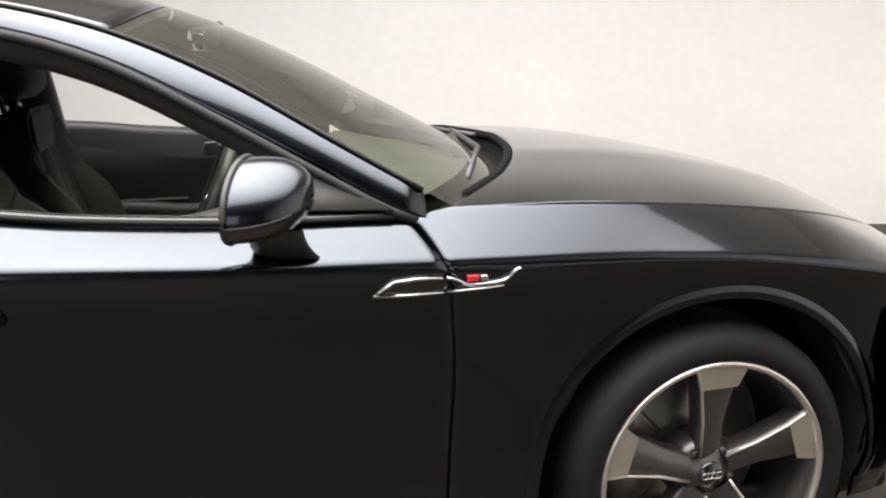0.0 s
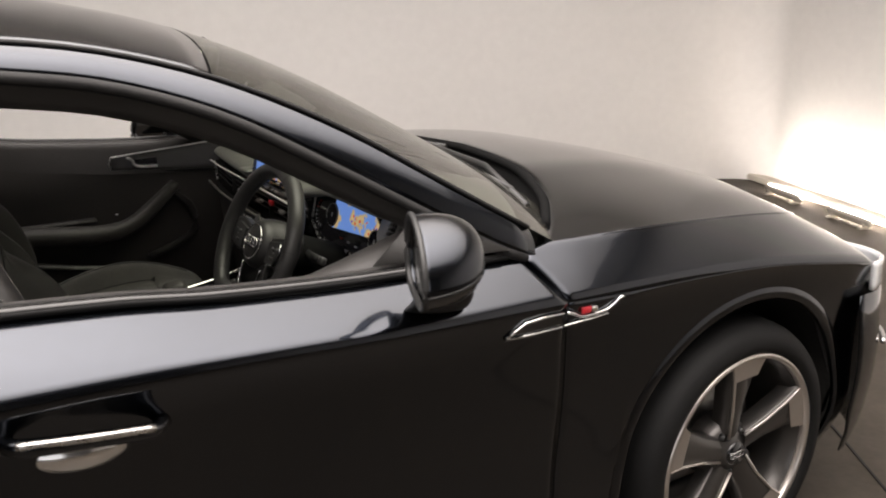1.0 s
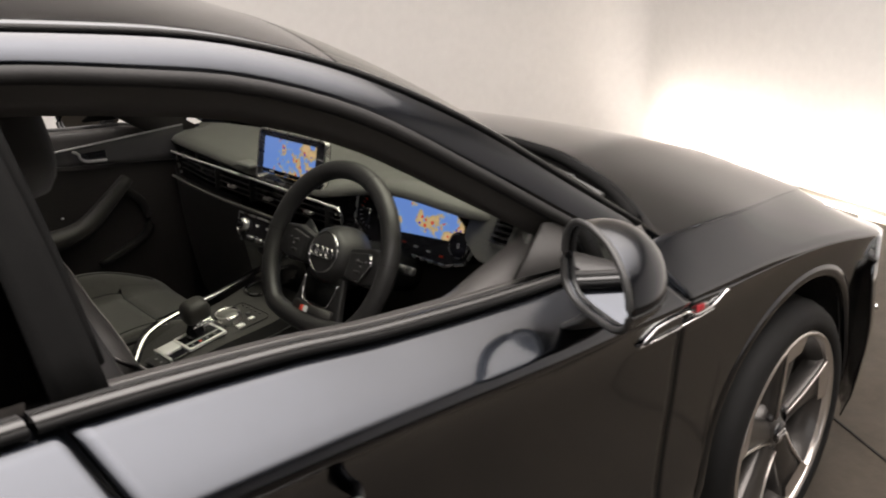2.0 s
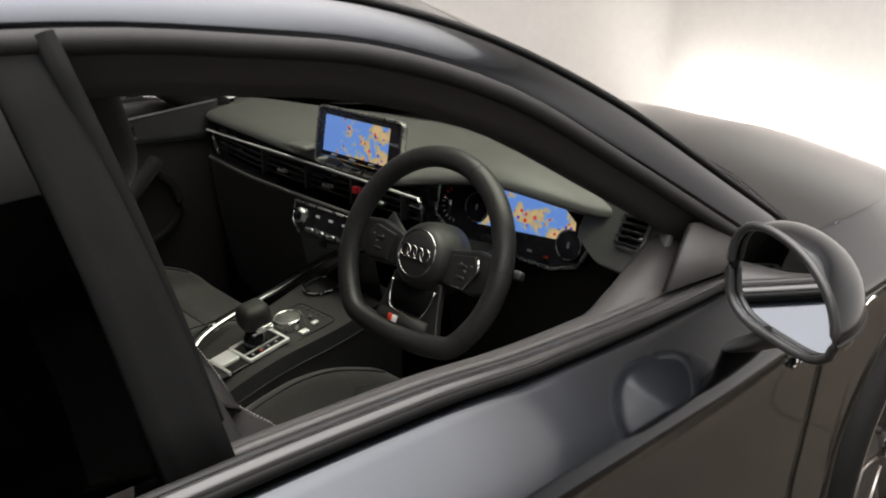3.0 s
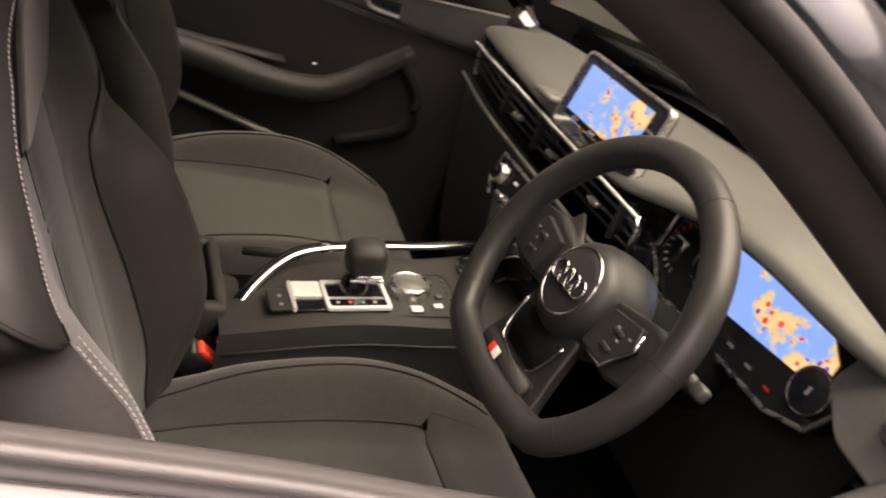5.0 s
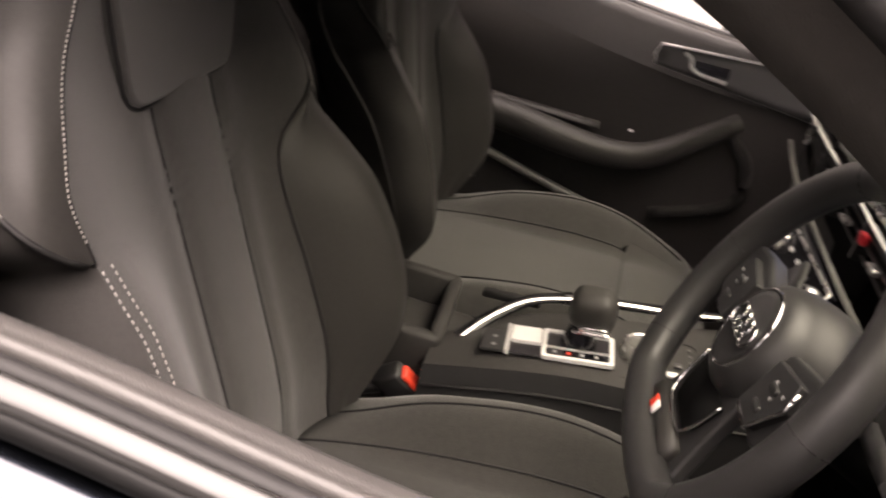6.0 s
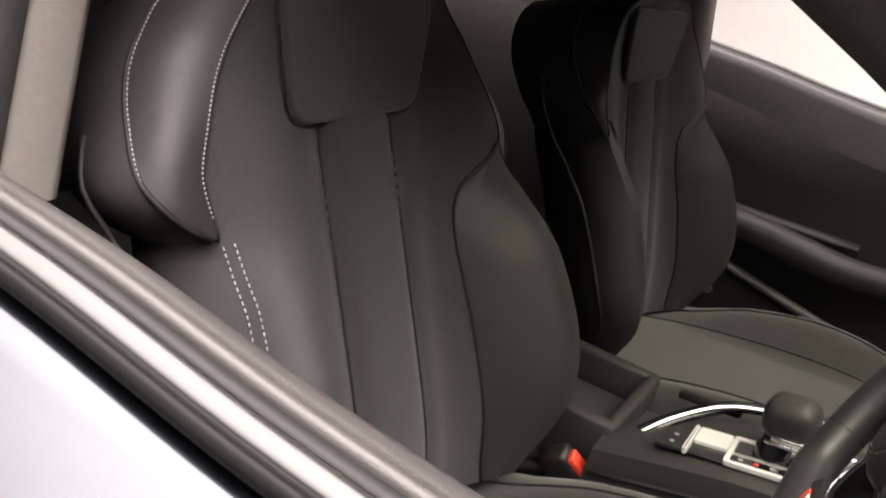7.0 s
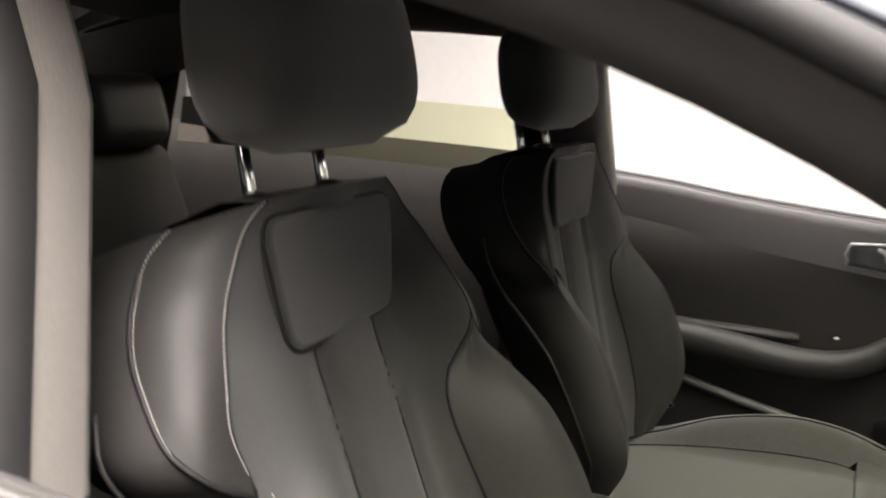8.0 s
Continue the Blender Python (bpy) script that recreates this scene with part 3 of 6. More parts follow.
# black cowl and wiper arms under the raised rear edge of the bonnet
rows = []
for i in range(41):
    y = -0.715 + 1.43 * i / 40
    xb = bonnet_back(y)
    zb = bonnet_z(xb, y)
    rows.append([(xb + 0.02, y, zb - 0.008), (xb - 0.004, y, zb - 0.014), (xb - 0.015, y, zb - 0.05), (xb - 0.06, y, zb - 0.05), (xb - 0.10, y, zb - 0.03), (xb - 0.15, y, zb - 0.020)])
part("cowl_panel", sheet(rows), MATTE, car)
part("bonnet_rear_edge", tube([(bonnet_back(y) - 0.008, y, bonnet_z(bonnet_back(y), y) - 0.006) for y in (-0.705 + 1.41 * i / 40 for i in range(41))], 0.011, 8), MATTE, car)
for y0, y1, dz in ((-0.60, 0.02, 0.0), (0.0, 0.58, 0.0)):
    arm = tube([(bonnet_back(y0) - 0.06, y0, bonnet_z(bonnet_back(y0), y0) + 0.0), (bonnet_back((y0 + y1) / 2) - 0.085, (y0 + y1) / 2, 0.985), (bonnet_back(y1) - 0.12, y1, 1.0)], 0.008, 6)
    tube([(bonnet_back(y0 + 0.1) - 0.08, y0 + 0.1, 0.972), (bonnet_back(y1 + 0.05) - 0.105, y1 + 0.05, 0.998)], 0.006, 6, arm)
    part("wiper", arm, BLACK, car)

# bumper round the nose, headlights, grille
def nose(s, z):
    """A point on the outline of the nose in plan: s from 0 (wing) to 1 (centre)."""
    p = curve([(0.36, -0.875), (0.55, -0.835), (0.68, -0.755), (0.77, -0.62), (0.83, -0.40), (0.855, -0.18), (0.86, 0.0)], 20)
    i = min(19.999, s * 20)
    a, b, t = p[int(i)], p[int(i) + 1], i - int(i)
    q = a + (b - a) * t
    push = 0.02 * math.exp(-(((z - 0.45) / 0.16) ** 2)) - (0.5 * (0.3 - z) ** 2 * 8 if z < 0.3 else 0) * 0.35
    c = Vector((0.2, 0.0))
    d = (q - c).normalized()
    return q + d * push


def band(s0, s1, z0, z1, n=20, m=8, out=0.0):
    rows = []
    for i in range(n + 1):
        s = s0 + (s1 - s0) * i / n
        row = []
        for k in range(m + 1):
            zz0, zz1 = (z0(s) if callable(z0) else z0), (z1(s) if callable(z1) else z1)
            z = zz0 + (zz1 - zz0) * k / m
            q = nose(s, z)
            d = (q - Vector((0.2, 0.0))).normalized() * out
            row.append((q.x + d.x, q.y + d.y, z))
        rows.append(row)
    return sheet(rows)


pair("front_bumper", band(0.06, 1.0, lambda s: max(0.17, 0.52 - 3.2 * s), lambda s: 0.655 - 0.10 * s, 40), PAINT, car, thick=0.004)
pair("headlight", band(0.12, 0.62, lambda s: 0.66 - 0.10 * s + 0.002, lambda s: 0.742 - 0.14 * s, 20, 5, 0.003), LENS, car, "glazed headlight, whitened for the lit wall it would mirror", thick=0.01)
pair("lower_air_intake", band(0.30, 0.60, 0.27, 0.42, 12, 5, 0.004), BLACK, car)
pair("bumper_strip", tube([Vector((*nose(s, 0.47), 0.47)) + Vector((0.012, -0.006, 0)) for s in (0.22 + 0.02 * k for k in range(12))], 0.008, 6), CHROME, car)
part("grille", box(0.875, 0, 0.47, 0.02, 0.9, 0.30, round_=0.008), GLOSS, car)
for k in range(7):
    part("grille_bar", box(0.889, 0, 0.35 + 0.04 * k, 0.012, 0.86, 0.008, round_=0.003), ALU, car)

# ---- roof, windscreen, rear window, pillars ----
def crown(e, v):
    """The point at v (-1 to 1 across) on the roof line whose right edge lies at x = e."""
    ye, ze = tab(e, ROOF_Y), tab(e, ROOF_Z)
    bulge = tab(e, [(-3.3, 0.03), (-2.6, 0.06), (-1.6, 0.068), (-1.15, 0.066), (-0.5, 0.045)])
    fwd = tab(e, [(-3.3, -0.28), (-2.6, -0.16), (-2.0, 0.0), (-1.5, 0.02), (-1.15, 0.09), (-0.75, 0.17), (-0.5, 0.21)])
    k = 1 - v * v
    return (e + fwd * (1 - abs(v) ** 2.3), ye * v * -1, ze + bulge * k)


def crown_sheet(e0, e1, n=30, m=32):
    return sheet([[crown(e0 + (e1 - e0) * i / n, -1 + 2 * k / m) for k in range(m + 1)] for i in range(n + 1)])


windscreen = part("windscreen", crown_sheet(-0.505, -1.16, 30), SCREENGLASS, car, "greenish laminated windscreen")
windscreen.visible_shadow = False
part("roof", crown_sheet(-1.165, -2.52, 40), PAINT, car, thick=0.004)
rear_window = part("rear_window", crown_sheet(-2.525, -3.28, 24), GLASS, car, "tinted sloping rear window")
rear_window.visible_shadow = False


def rail_edge(x):
    return Vector((x, tab(x, RAIL_Y), tab(x, RAIL_Z)))


def roof_edge(x):
    return Vector((x, tab(x, ROOF_Y), tab(x, ROOF_Z)))


rows = []
for i in range(61):
    x = -0.60 - (3.2 - 0.60) * i / 60
    a, b = rail_edge(x), roof_edge(x)
    row = []
    for k in range(7):
        t = k / 6
        p = a + (b - a) * t
        out = 0.008 * math.sin(math.pi * t)
        row.append(p + Vector((0, -out * 0.75, out * 0.6)))
    rows.append(row)
pair("roof_rail", sheet(rows), PAINT, car, "painted pillar and roof side", thick=0.004)
pair("roof_strip", tube([roof_edge(-0.60 - 2.3 * i / 50) + Vector((0, -0.001, 0.001)) for i in range(51)], 0.0045, 6), SEAL, car)
pair("window_surround", tube([rail_edge(-0.62 - 2.3 * i / 50) + Vector((0, 0.004, -0.006)) for i in range(51)], 0.011, 8), SEAL, car, "black window rubber")
# the inner pillar and headliner
rows = []
for i in range(51):
    x = -0.62 - 2.4 * i / 50
    a, b = rail_edge(x) + Vector((0, 0.006, -0.012)), roof_edge(x) + Vector((0, 0.02, -0.012))
    deep = tab(x, [(-3.0, 0.03), (-1.6, 0.035), (-1.2, 0.03), (-0.62, 0.012)])
    drop = tab(x, [(-2.7, 0.055), (-2.4, 0.045), (-2.05, 0.012), (-1.6, 0.007), (-1.05, 0.007), (-0.75, 0.002), (-0.62, 0.0)])
    rows.append([a, a + Vector((0, 0.018, -0.022 - 0.6 * drop)), a + Vector((0, 0.034, -0.036 - drop)), a + Vector((0, 0.050, -0.034 - drop)), a + (b - a) * 0.4 + Vector((0, deep + 0.045, -deep * 0.6)), b + Vector((0, 0.05, -0.02))])
pair("pillar_trim", sheet(rows), CARD, car, "dark inner pillar trim")
head = sheet([[Vector(crown(-1.17 - 1.35 * i / 24, -0.97 + 1.94 * k / 20)) - Vector((0, 0, 0.025)) for k in range(21)] for i in range(25)])
part("headliner", head, HEADCLOTH, car, "grey woven roof lining, lightened to bounce light onto the seats")

# side glass behind the front doors, window pillars
def side_glass(x0, x1, lo, hi, inset=0.012, n=20, m=6):
    rows = []
    for i in range(n + 1):
        u = i / n
        row = []
        for k in range(m + 1):
            t = k / m
            xb = x0[0] + (x1[0] - x0[0]) * u
            xt = x0[1] + (x1[1] - x0[1]) * u
            b = Vector((xb, -(side_y(xb, tab(xb, BELT)) - inset), tab(xb, BELT) - 0.01))
            a = rail_edge(xt) + Vector((0, inset * 0.6, 0))
            v = lo + (hi - lo) * t
            p = b + (a - b) * v
            row.append(p + Vector((0, -0.018 * math.sin(math.pi * v), 0)))
        rows.append(row)
    return sheet(rows)


privacy = part("rear_door_glass", side_glass((-1.655, -1.70), (-2.55, -2.45), 0, 1), PRIVACY, car, "dark privacy glass")
half = part("rear_door_glass", flip(side_glass((-1.655, -1.70), (-2.55, -2.45), 0, 0.42)), GLASS, car, "half-lowered tinted glass")
half.visible_shadow = False
part("quarter_glass", side_glass((-2.58, -2.48), (-2.95, -2.75), 0, 1, n=8), PRIVACY, car, "dark privacy glass")
part("quarter_glass", flip(side_glass((-2.58, -2.48), (-2.95, -2.75), 0, 1, n=8)), GLASS, car).visible_shadow = False
pair("centre_pillar", side_glass((-1.592, -1.655), (-1.652, -1.70), 0, 1, inset=0.006, n=4), MATTE, car, "black door pillar", thick=0.02)
pair("glass_edge_strip", tube([Vector((-1.588, -(side_y(-1.588, 1.0) - 0.03), 1.0)).lerp(rail_edge(-1.652), k / 8) + Vector((0, -0.014 * math.sin(math.pi * k / 8), 0)) for k in range(9)], 0.009, 8), MATTE, car)
# rear end
def tail(s, z):
    p = curve([(-3.58, -0.76), (-3.68, -0.66), (-3.74, -0.48), (-3.77, -0.22), (-3.78, 0.0)], 12)
    i = min(11.999, s * 12)
    q = p[int(i)].lerp(p[int(i) + 1], i - int(i))
    return (q.x + 0.03 - 0.04 * math.exp(-(((z - 0.55) / 0.2) ** 2)), q.y, z)


pair("rear_bumper", sheet([[tail(i / 16, 0.22 + 0.74 * k / 10) for k in range(11)] for i in range(17)]), PAINT, car, thick=0.004)
part("boot_lid", sheet([[Vector(crown(-3.28, -1 + 2 * k / 24)).lerp(Vector((-3.76 + 0.14 * abs(-1 + k / 12) ** 2.5, 0.72 * (-1 + k / 12), 0.965)), i / 8) for k in range(25)] for i in range(9)]), PAINT, car, thick=0.004)
pair("shoulder", sheet([[Vector((x, -side_y(x, belt_top(x)), belt_top(x))).lerp(roof_edge(max(-3.28, min(x, -2.9))) if x < -3.2 else rail_edge(x), k / 4) for k in range(5)] for x in (-2.9 - 0.7 * i / 14 for i in range(15))]), PAINT, car, thick=0.004)
pair("tail_light", sheet([[Vector(tail(0.05 + 0.5 * i / 8, 0.80 + 0.10 * k / 4)) + Vector((-0.004, 0, 0)) for k in range(5)] for i in range(9)]), REDLACQ, car)
under = box(-1.45, 0, 0.19, 4.0, 1.5, 0.06, round_=0.02)
part("underbody", under, BLACK, car)

# ---- wheels ----
def wheel(x, side):
    """A five-spoke blade wheel with machined outer faces, tyre and brake."""
    w = new("wheel")
    w.parent = car
    tagged(w, "five-spoke two-tone alloy wheel with low-profile tyre")
    w.matrix_local = pose(x, side * 0.866, 0.320, 90, 0, 0) if side < 0 else pose(x, side * 0.866, 0.320, -90, 0, 0)
    t = [(0.263, -0.008), (0.268, 0.003), (0.282, 0.008), (0.302, 0.006), (0.316, -0.004), (0.326, -0.020), (0.334, -0.04), (0.338, -0.10), (0.338, -0.16), (0.330, -0.20), (0.29, -0.215), (0.247, -0.20)]
    part("tyre", turned(t, 72), TYRE, w)
    for k in range(3):
        part("tread_groove", turned([(0.3382, -0.07 - 0.035 * k), (0.3386, -0.075 - 0.035 * k), (0.3382, -0.08 - 0.035 * k)], 48), SEAL, w)
    part("rim_lip", turned([(0.249, -0.02), (0.249, -0.004), (0.254, 0.004), (0.262, 0.003), (0.265, -0.006)], 72), RIM_FACE, w)
    part("rim_barrel", turned([(0.252, -0.012), (0.238, -0.03), (0.228, -0.08), (0.224, -0.20)], 60), RIM_DARK, w)
    part("brake_disc", turned([(0.05, -0.13), (0.180, -0.13), (0.182, -0.135), (0.182, -0.155), (0.05, -0.155)], 48), STEEL, w)
    cal = plate([(0.10 * math.cos(a), 0.10 * math.sin(a)) for a in (2.35 + 0.16 * k for k in range(10))] + [(0.205 * math.cos(a), 0.205 * math.sin(a)) for a in (3.79 - 0.16 * k for k in range(10))], 0.05, pose(0, 0, -0.165), round_=0.008)
    part("brake_caliper", cal, STEEL, w)
    hubm = turned([(0.0, -0.020), (0.032, -0.020), (0.034, -0.026), (0.055, -0.030), (0.078, -0.050), (0.085, -0.10)], 40)
    part("hub", hubm, RIM_DARK, w)
    part("hub_cap", turned([(0.0, -0.013), (0.028, -0.014), (0.030, -0.020)], 32), GLOSS, w)
    rings = bmesh.new()
    for k in range(4):
        c = Vector((-0.0165 + 0.011 * k, 0, -0.012))
        tube([c + Vector((0.0075 * math.cos(a), 0.0075 * math.sin(a), 0)) for a in (2 * math.pi * j / 14 for j in range(14))], 0.001, 5, rings, closed=True)
    part("cap_emblem", rings, CHROME, w)
    for k in range(5):
        a = radians(72 * k + SPOKE_TURN)
        m = pose(0, 0, 0, 0, 0, math.degrees(a))
        # dark skewed blade: narrow at the hub, broad at the rim
        def top(r):
            return -0.010 - 0.018 * (1 - min(1, r / 0.250)) ** 0.8
        lead = [(0.045, 0.030), (0.12, 0.030), (0.20, 0.040), (0.235, 0.050), (0.249, 0.055)]
        trail = [(0.045, -0.030), (0.12, -0.034), (0.20, -0.052), (0.235, -0.067), (0.247, -0.072)]
        rows = []
        for (r0, y0), (r1, y1) in zip(lead, trail):
            z = top(r0)
            rows.append([m @ Vector(p) for p in ((r0, y0, z - 0.05), (r0, y0, z - 0.004), (r0, y0 - 0.006, z + 0.002), ((r0 + r1) / 2, (y0 * 0.62 + y1 * 0.38), z + 0.004), (r1, y1 + 0.006, z - 0.008), (r1, y1, z - 0.014), (r1, y1, z - 0.05))])
        part("spoke", sheet(rows), RIM_DARK, w)
        face = sheet([[m @ Vector((r, y0 + (y1 - y0) * j / 4, top(r) + 0.007 - 0.004 * j / 4)) for j in range(5)] for r, y0, y1 in ((0.200, 0.034, -0.050), (0.222, 0.042, -0.060), (0.248, 0.052, -0.072))])
        part("spoke_face", face, RIM_FACE, w, "machined bright outer face")
        edge = tube([m @ Vector((r, y - 0.004, top(r) + 0.004)) for r, y in lead], 0.004, 6)
        part("spoke_edge", edge, RIM_FACE, w)
        bolt = turned([(0.0, -0.026), (0.008, -0.026), (0.0095, -0.032), (0.0095, -0.045)], 12, m=m @ pose(0.056 * math.cos(0.63), 0.056 * math.sin(0.63), 0.0))
        part("wheel_bolt", bolt, BLACK, w)
    return w


SPOKE_TURN = 18.0
for x in (0.006, AXLE_R):
    for side in (-1, 1):
        wheel(x, side)

# ---- exterior details ----
def on_side(x, z, out=0.0):
    return Vector((x, -side_y(x, z) - out, z))


# belt trim: painted top edge, black seal, narrow gloss strip
def belt_strip(name, x0, x1, pts, material, label=""):
    rows = []
    for i in range(41):
        x = x0 + (x1 - x0) * i / 40
        b = tab(x, BELT)
        y = -side_y(x, b - 0.012)
        rows.append([(x, y + dy, b + dz) for dy, dz in pts])
    return pair(name, sheet(rows), material, car, label, belt=True)


for x0, x1 in ((-0.66, -1.682), (-1.69, -2.9)):
    belt_strip("belt_trim", x0, x1, ((-0.001, -0.0125), (-0.0032, -0.009), (-0.0032, -0.006), (-0.0015, -0.003), (0.001, -0.0015), (0.0028, -0.003)), BELTBLACK, "black belt moulding under the window slot")
    belt_strip("belt_bright_strip", x0, x1, ((0.0032, -0.004), (0.0036, -0.001), (0.0062, 0.0012), (0.0130, 0.0044), (0.0155, 0.0042), (0.0160, -0.003)), BELTALU, "polished black strip along the window slot")
    belt_strip("window_seal", x0, x1, ((0.0178, -0.008), (0.0185, 0.001), (0.022, 0.0030), (0.0265, 0.0025), (0.029, -0.001), (0.0295, -0.03), (0.0345, -0.03)), SEAL)
# pillar foot triangle by the mirror
corner = [(-0.075, 0.0), (0.205, 0.0), (0.06, 0.072), (0.016, 0.078)]
triangle = lambda: plate(corner, 0.010, axes((-0.865, -0.770, 0.938), (1, -0.11, -0.03), (0.1, 0.42, 0.9)))
part("mirror_triangle", triangle(), TRIMGREY, car)
far_triangle = flip(triangle())
far_triangle.transform(Matrix.Translation((0.03, 0.03, 0.035)))
part("mirror_triangle", far_triangle, BELTBLACK, car)


def door_mirror():
    """The right door mirror: a round-backed housing on a foot, glass facing back."""
    g = new("door_mirror")
    g.parent = car
    tagged(g, "dark grey door mirror with black foot")
    g.matrix_local = pose(-0.942, -0.915, 0.988, 0, 0, -22) @ Matrix.Diagonal((0.95, 0.95, 0.95, 1))
    # the rim of the housing: upright inner side, high inner top falling in one arc to the outer lower corner
    rim_line = curve([(0.088, 0.0), (0.082, 0.046), (0.058, 0.070), (0.012, 0.072), (-0.040, 0.055), (-0.078, 0.022), (-0.095, -0.018), (-0.092, -0.046), (-0.066, -0.062), (-0.010, -0.063), (0.050, -0.056), (0.078, -0.036), (0.088, 0.0)], 36)[:-1]
    rows = []
    for k in range(13):
        t = k / 12
        s = math.sqrt(max(0.0, 1 - t**2.6))
        rows.append([(0.124 * t, p[0] * (0.08 + 0.92 * s) + 0.022 * t, p[1] * (0.06 + 0.94 * s) + 0.006 * t) for p in rim_line])
    part("mirror_cap", sheet([r for r in rows], close=True), PAINT, g, thick=0.004)
    low = [[Vector((p[0], p[1] * 1.012, p[2] * 1.012 - 0.002)) for p in r] for r in rows[:10]]
    part("mirror_lower_shell", sheet([[r[j] for j in range(20, 36)] for r in low]), GLOSS, g, "black lower shell")
    part("mirror_split_line", tube([Vector((r[20][0], r[20][1] * 1.01, r[20][2])) for r in rows[:11]], 0.0025, 6), SEAL, g)
    rim = tube([Vector((-0.001, r[1], r[2])) for r in rows[0]], 0.006, 8, closed=True)
    part("mirror_rim", rim, BLACK, g)
    glass = bmesh.new()
    glass.faces.new([glass.verts.new((0.006, p[1] * 0.95, p[2] * 0.95)) for p in rows[0]])
    part("mirror_glass", glass, MIRROR, g, "silvered mirror glass", smooth=False)
    foot = sheet([[Vector((0.055 + 0.050 * math.cos(a) * (1.0 + 0.25 * t) - 0.01 * t, 0.010 + 0.030 * math.sin(a) * (1 - 0.3 * t) + 0.075 * t * t + 0.02 * t, -0.052 - 0.075 * t)) for a in (2 * math.pi * j / 18 for j in range(18))] for t in (0, 0.25, 0.5, 0.75, 1.0)], close=True)
    part("mirror_foot", foot, BLACK, g, "black mirror foot")
    return g


door_mirror()
left_mirror = [o for o in car.children if o.name.startswith("door_mirror")][0]
g2 = new("door_mirror")
g2.parent = car
tagged(g2, "dark grey door mirror with black foot")
g2.matrix_local = pose(-0.85, 0.94, 0.972, 0, 0, 24) @ Matrix.Diagonal((0.9, 0.9, 0.9, 1))
for o in left_mirror.children:
    b = bmesh.new()
    b.from_mesh(o.data)
    part(o.name.split(".")[0], flip(b), o.data.materials[0], g2)
    b.free()


def handle(x, y_z):
    """Door handle: bar with a pale strip as its highlight, over a recessed cup, with the key cover."""
    h = new("door_handle")
    h.parent = car
    tagged(h, "body-coloured door handle with a pale strip as its highlight")
    y, z = -side_y(x, y_z), y_z
    h.matrix_local = pose(x, y, z, 0, 3.2, 0)
    bar = tube(curve([(-0.115, 0.004, 0.004), (-0.095, -0.026, 0.006), (0.0, -0.032, 0.0), (0.085, -0.024, -0.008), (0.108, 0.002, -0.010)], 20), lambda t: 0.011 - 0.002 * t, 10, flat=1.25)
    part("grip", bar, PAINT, h)
    # pale metal strip in place of the light caught by the painted grip
    part("grip_strip", tube(curve([(-0.10, -0.032, 0.012), (0.0, -0.040, 0.007), (0.085, -0.031, -0.002)], 16), 0.0065, 8), ALU, h, "pale strip drawn as the paint's highlight")
    cup = turned([(0.0, 0.012), (0.03, 0.010), (0.042, 0.002), (0.046, -0.001)], 28, m=pose(-0.01, 0.004, -0.035, 90) @ Matrix.Diagonal((1.35, 0.6, 1, 1)))
    part("handle_cup", cup, CHROME, h, "shiny recessed cup")
    return h


for hx in (-1.455, -2.30):
    h = handle(hx, 0.815)
    h2 = new("door_handle")
    h2.parent = car
    tagged(h2, "body-coloured door handle with a pale strip as its highlight")
    h2.matrix_local = pose(hx, side_y(hx, 0.815), 0.815, 0, 3.2, 0)
    for o in h.children:
        b = bmesh.new()
        b.from_mesh(o.data)
        part(o.name.split(".")[0], flip(b), o.data.materials[0], h2)
        b.free()

# bright trim across the wing and door shut line, with the small red badge
def wing_badge():
    g = new("wing_trim")
    g.parent = car
    tagged(g, "slim chrome trim with small red badge on the front wing")
    part("trim_frame", tube([on_side(x - 0.008, z - 0.010, 0.004) for x, z in ((-0.578, 0.795), (-0.65, 0.795), (-0.712, 0.798), (-0.700, 0.806), (-0.672, 0.824), (-0.63, 0.827), (-0.580, 0.826))], 0.0035, 6), CHROME, g)
    part("trim_infill", sheet([[on_side(x - 0.008, 0.788 + (0.012 + 0.014 * min(1, (x + 0.71) / 0.04)) * k / 3, 0.002) for k in range(4)] for x in (-0.705 + 0.0127 * i for i in range(11))]), GLOSS, g)
    part("trim_frame", tube(curve([on_side(x - 0.008, z - 0.010, 0.004) for x, z in ((-0.572, 0.825), (-0.555, 0.82), (-0.53, 0.808), (-0.475, 0.808), (-0.455, 0.814), (-0.438, 0.832), (-0.43, 0.834))], 24), 0.0038, 6), CHROME, g)
    part("trim_frame", tube([on_side(x - 0.008, z - 0.010, 0.004) for x, z in ((-0.572, 0.796), (-0.50, 0.797), (-0.46, 0.800))], 0.003, 6), CHROME, g)
    part("red_badge", box(*on_side(-0.530, 0.810, 0.004), 0.024, 0.006, 0.014, round_=0.002), REDLACQ, g)
    part("badge_letter_block", box(*on_side(-0.508, 0.809, 0.004), 0.014, 0.005, 0.012, round_=0.002), ALU, g)
    return g


wing_badge()

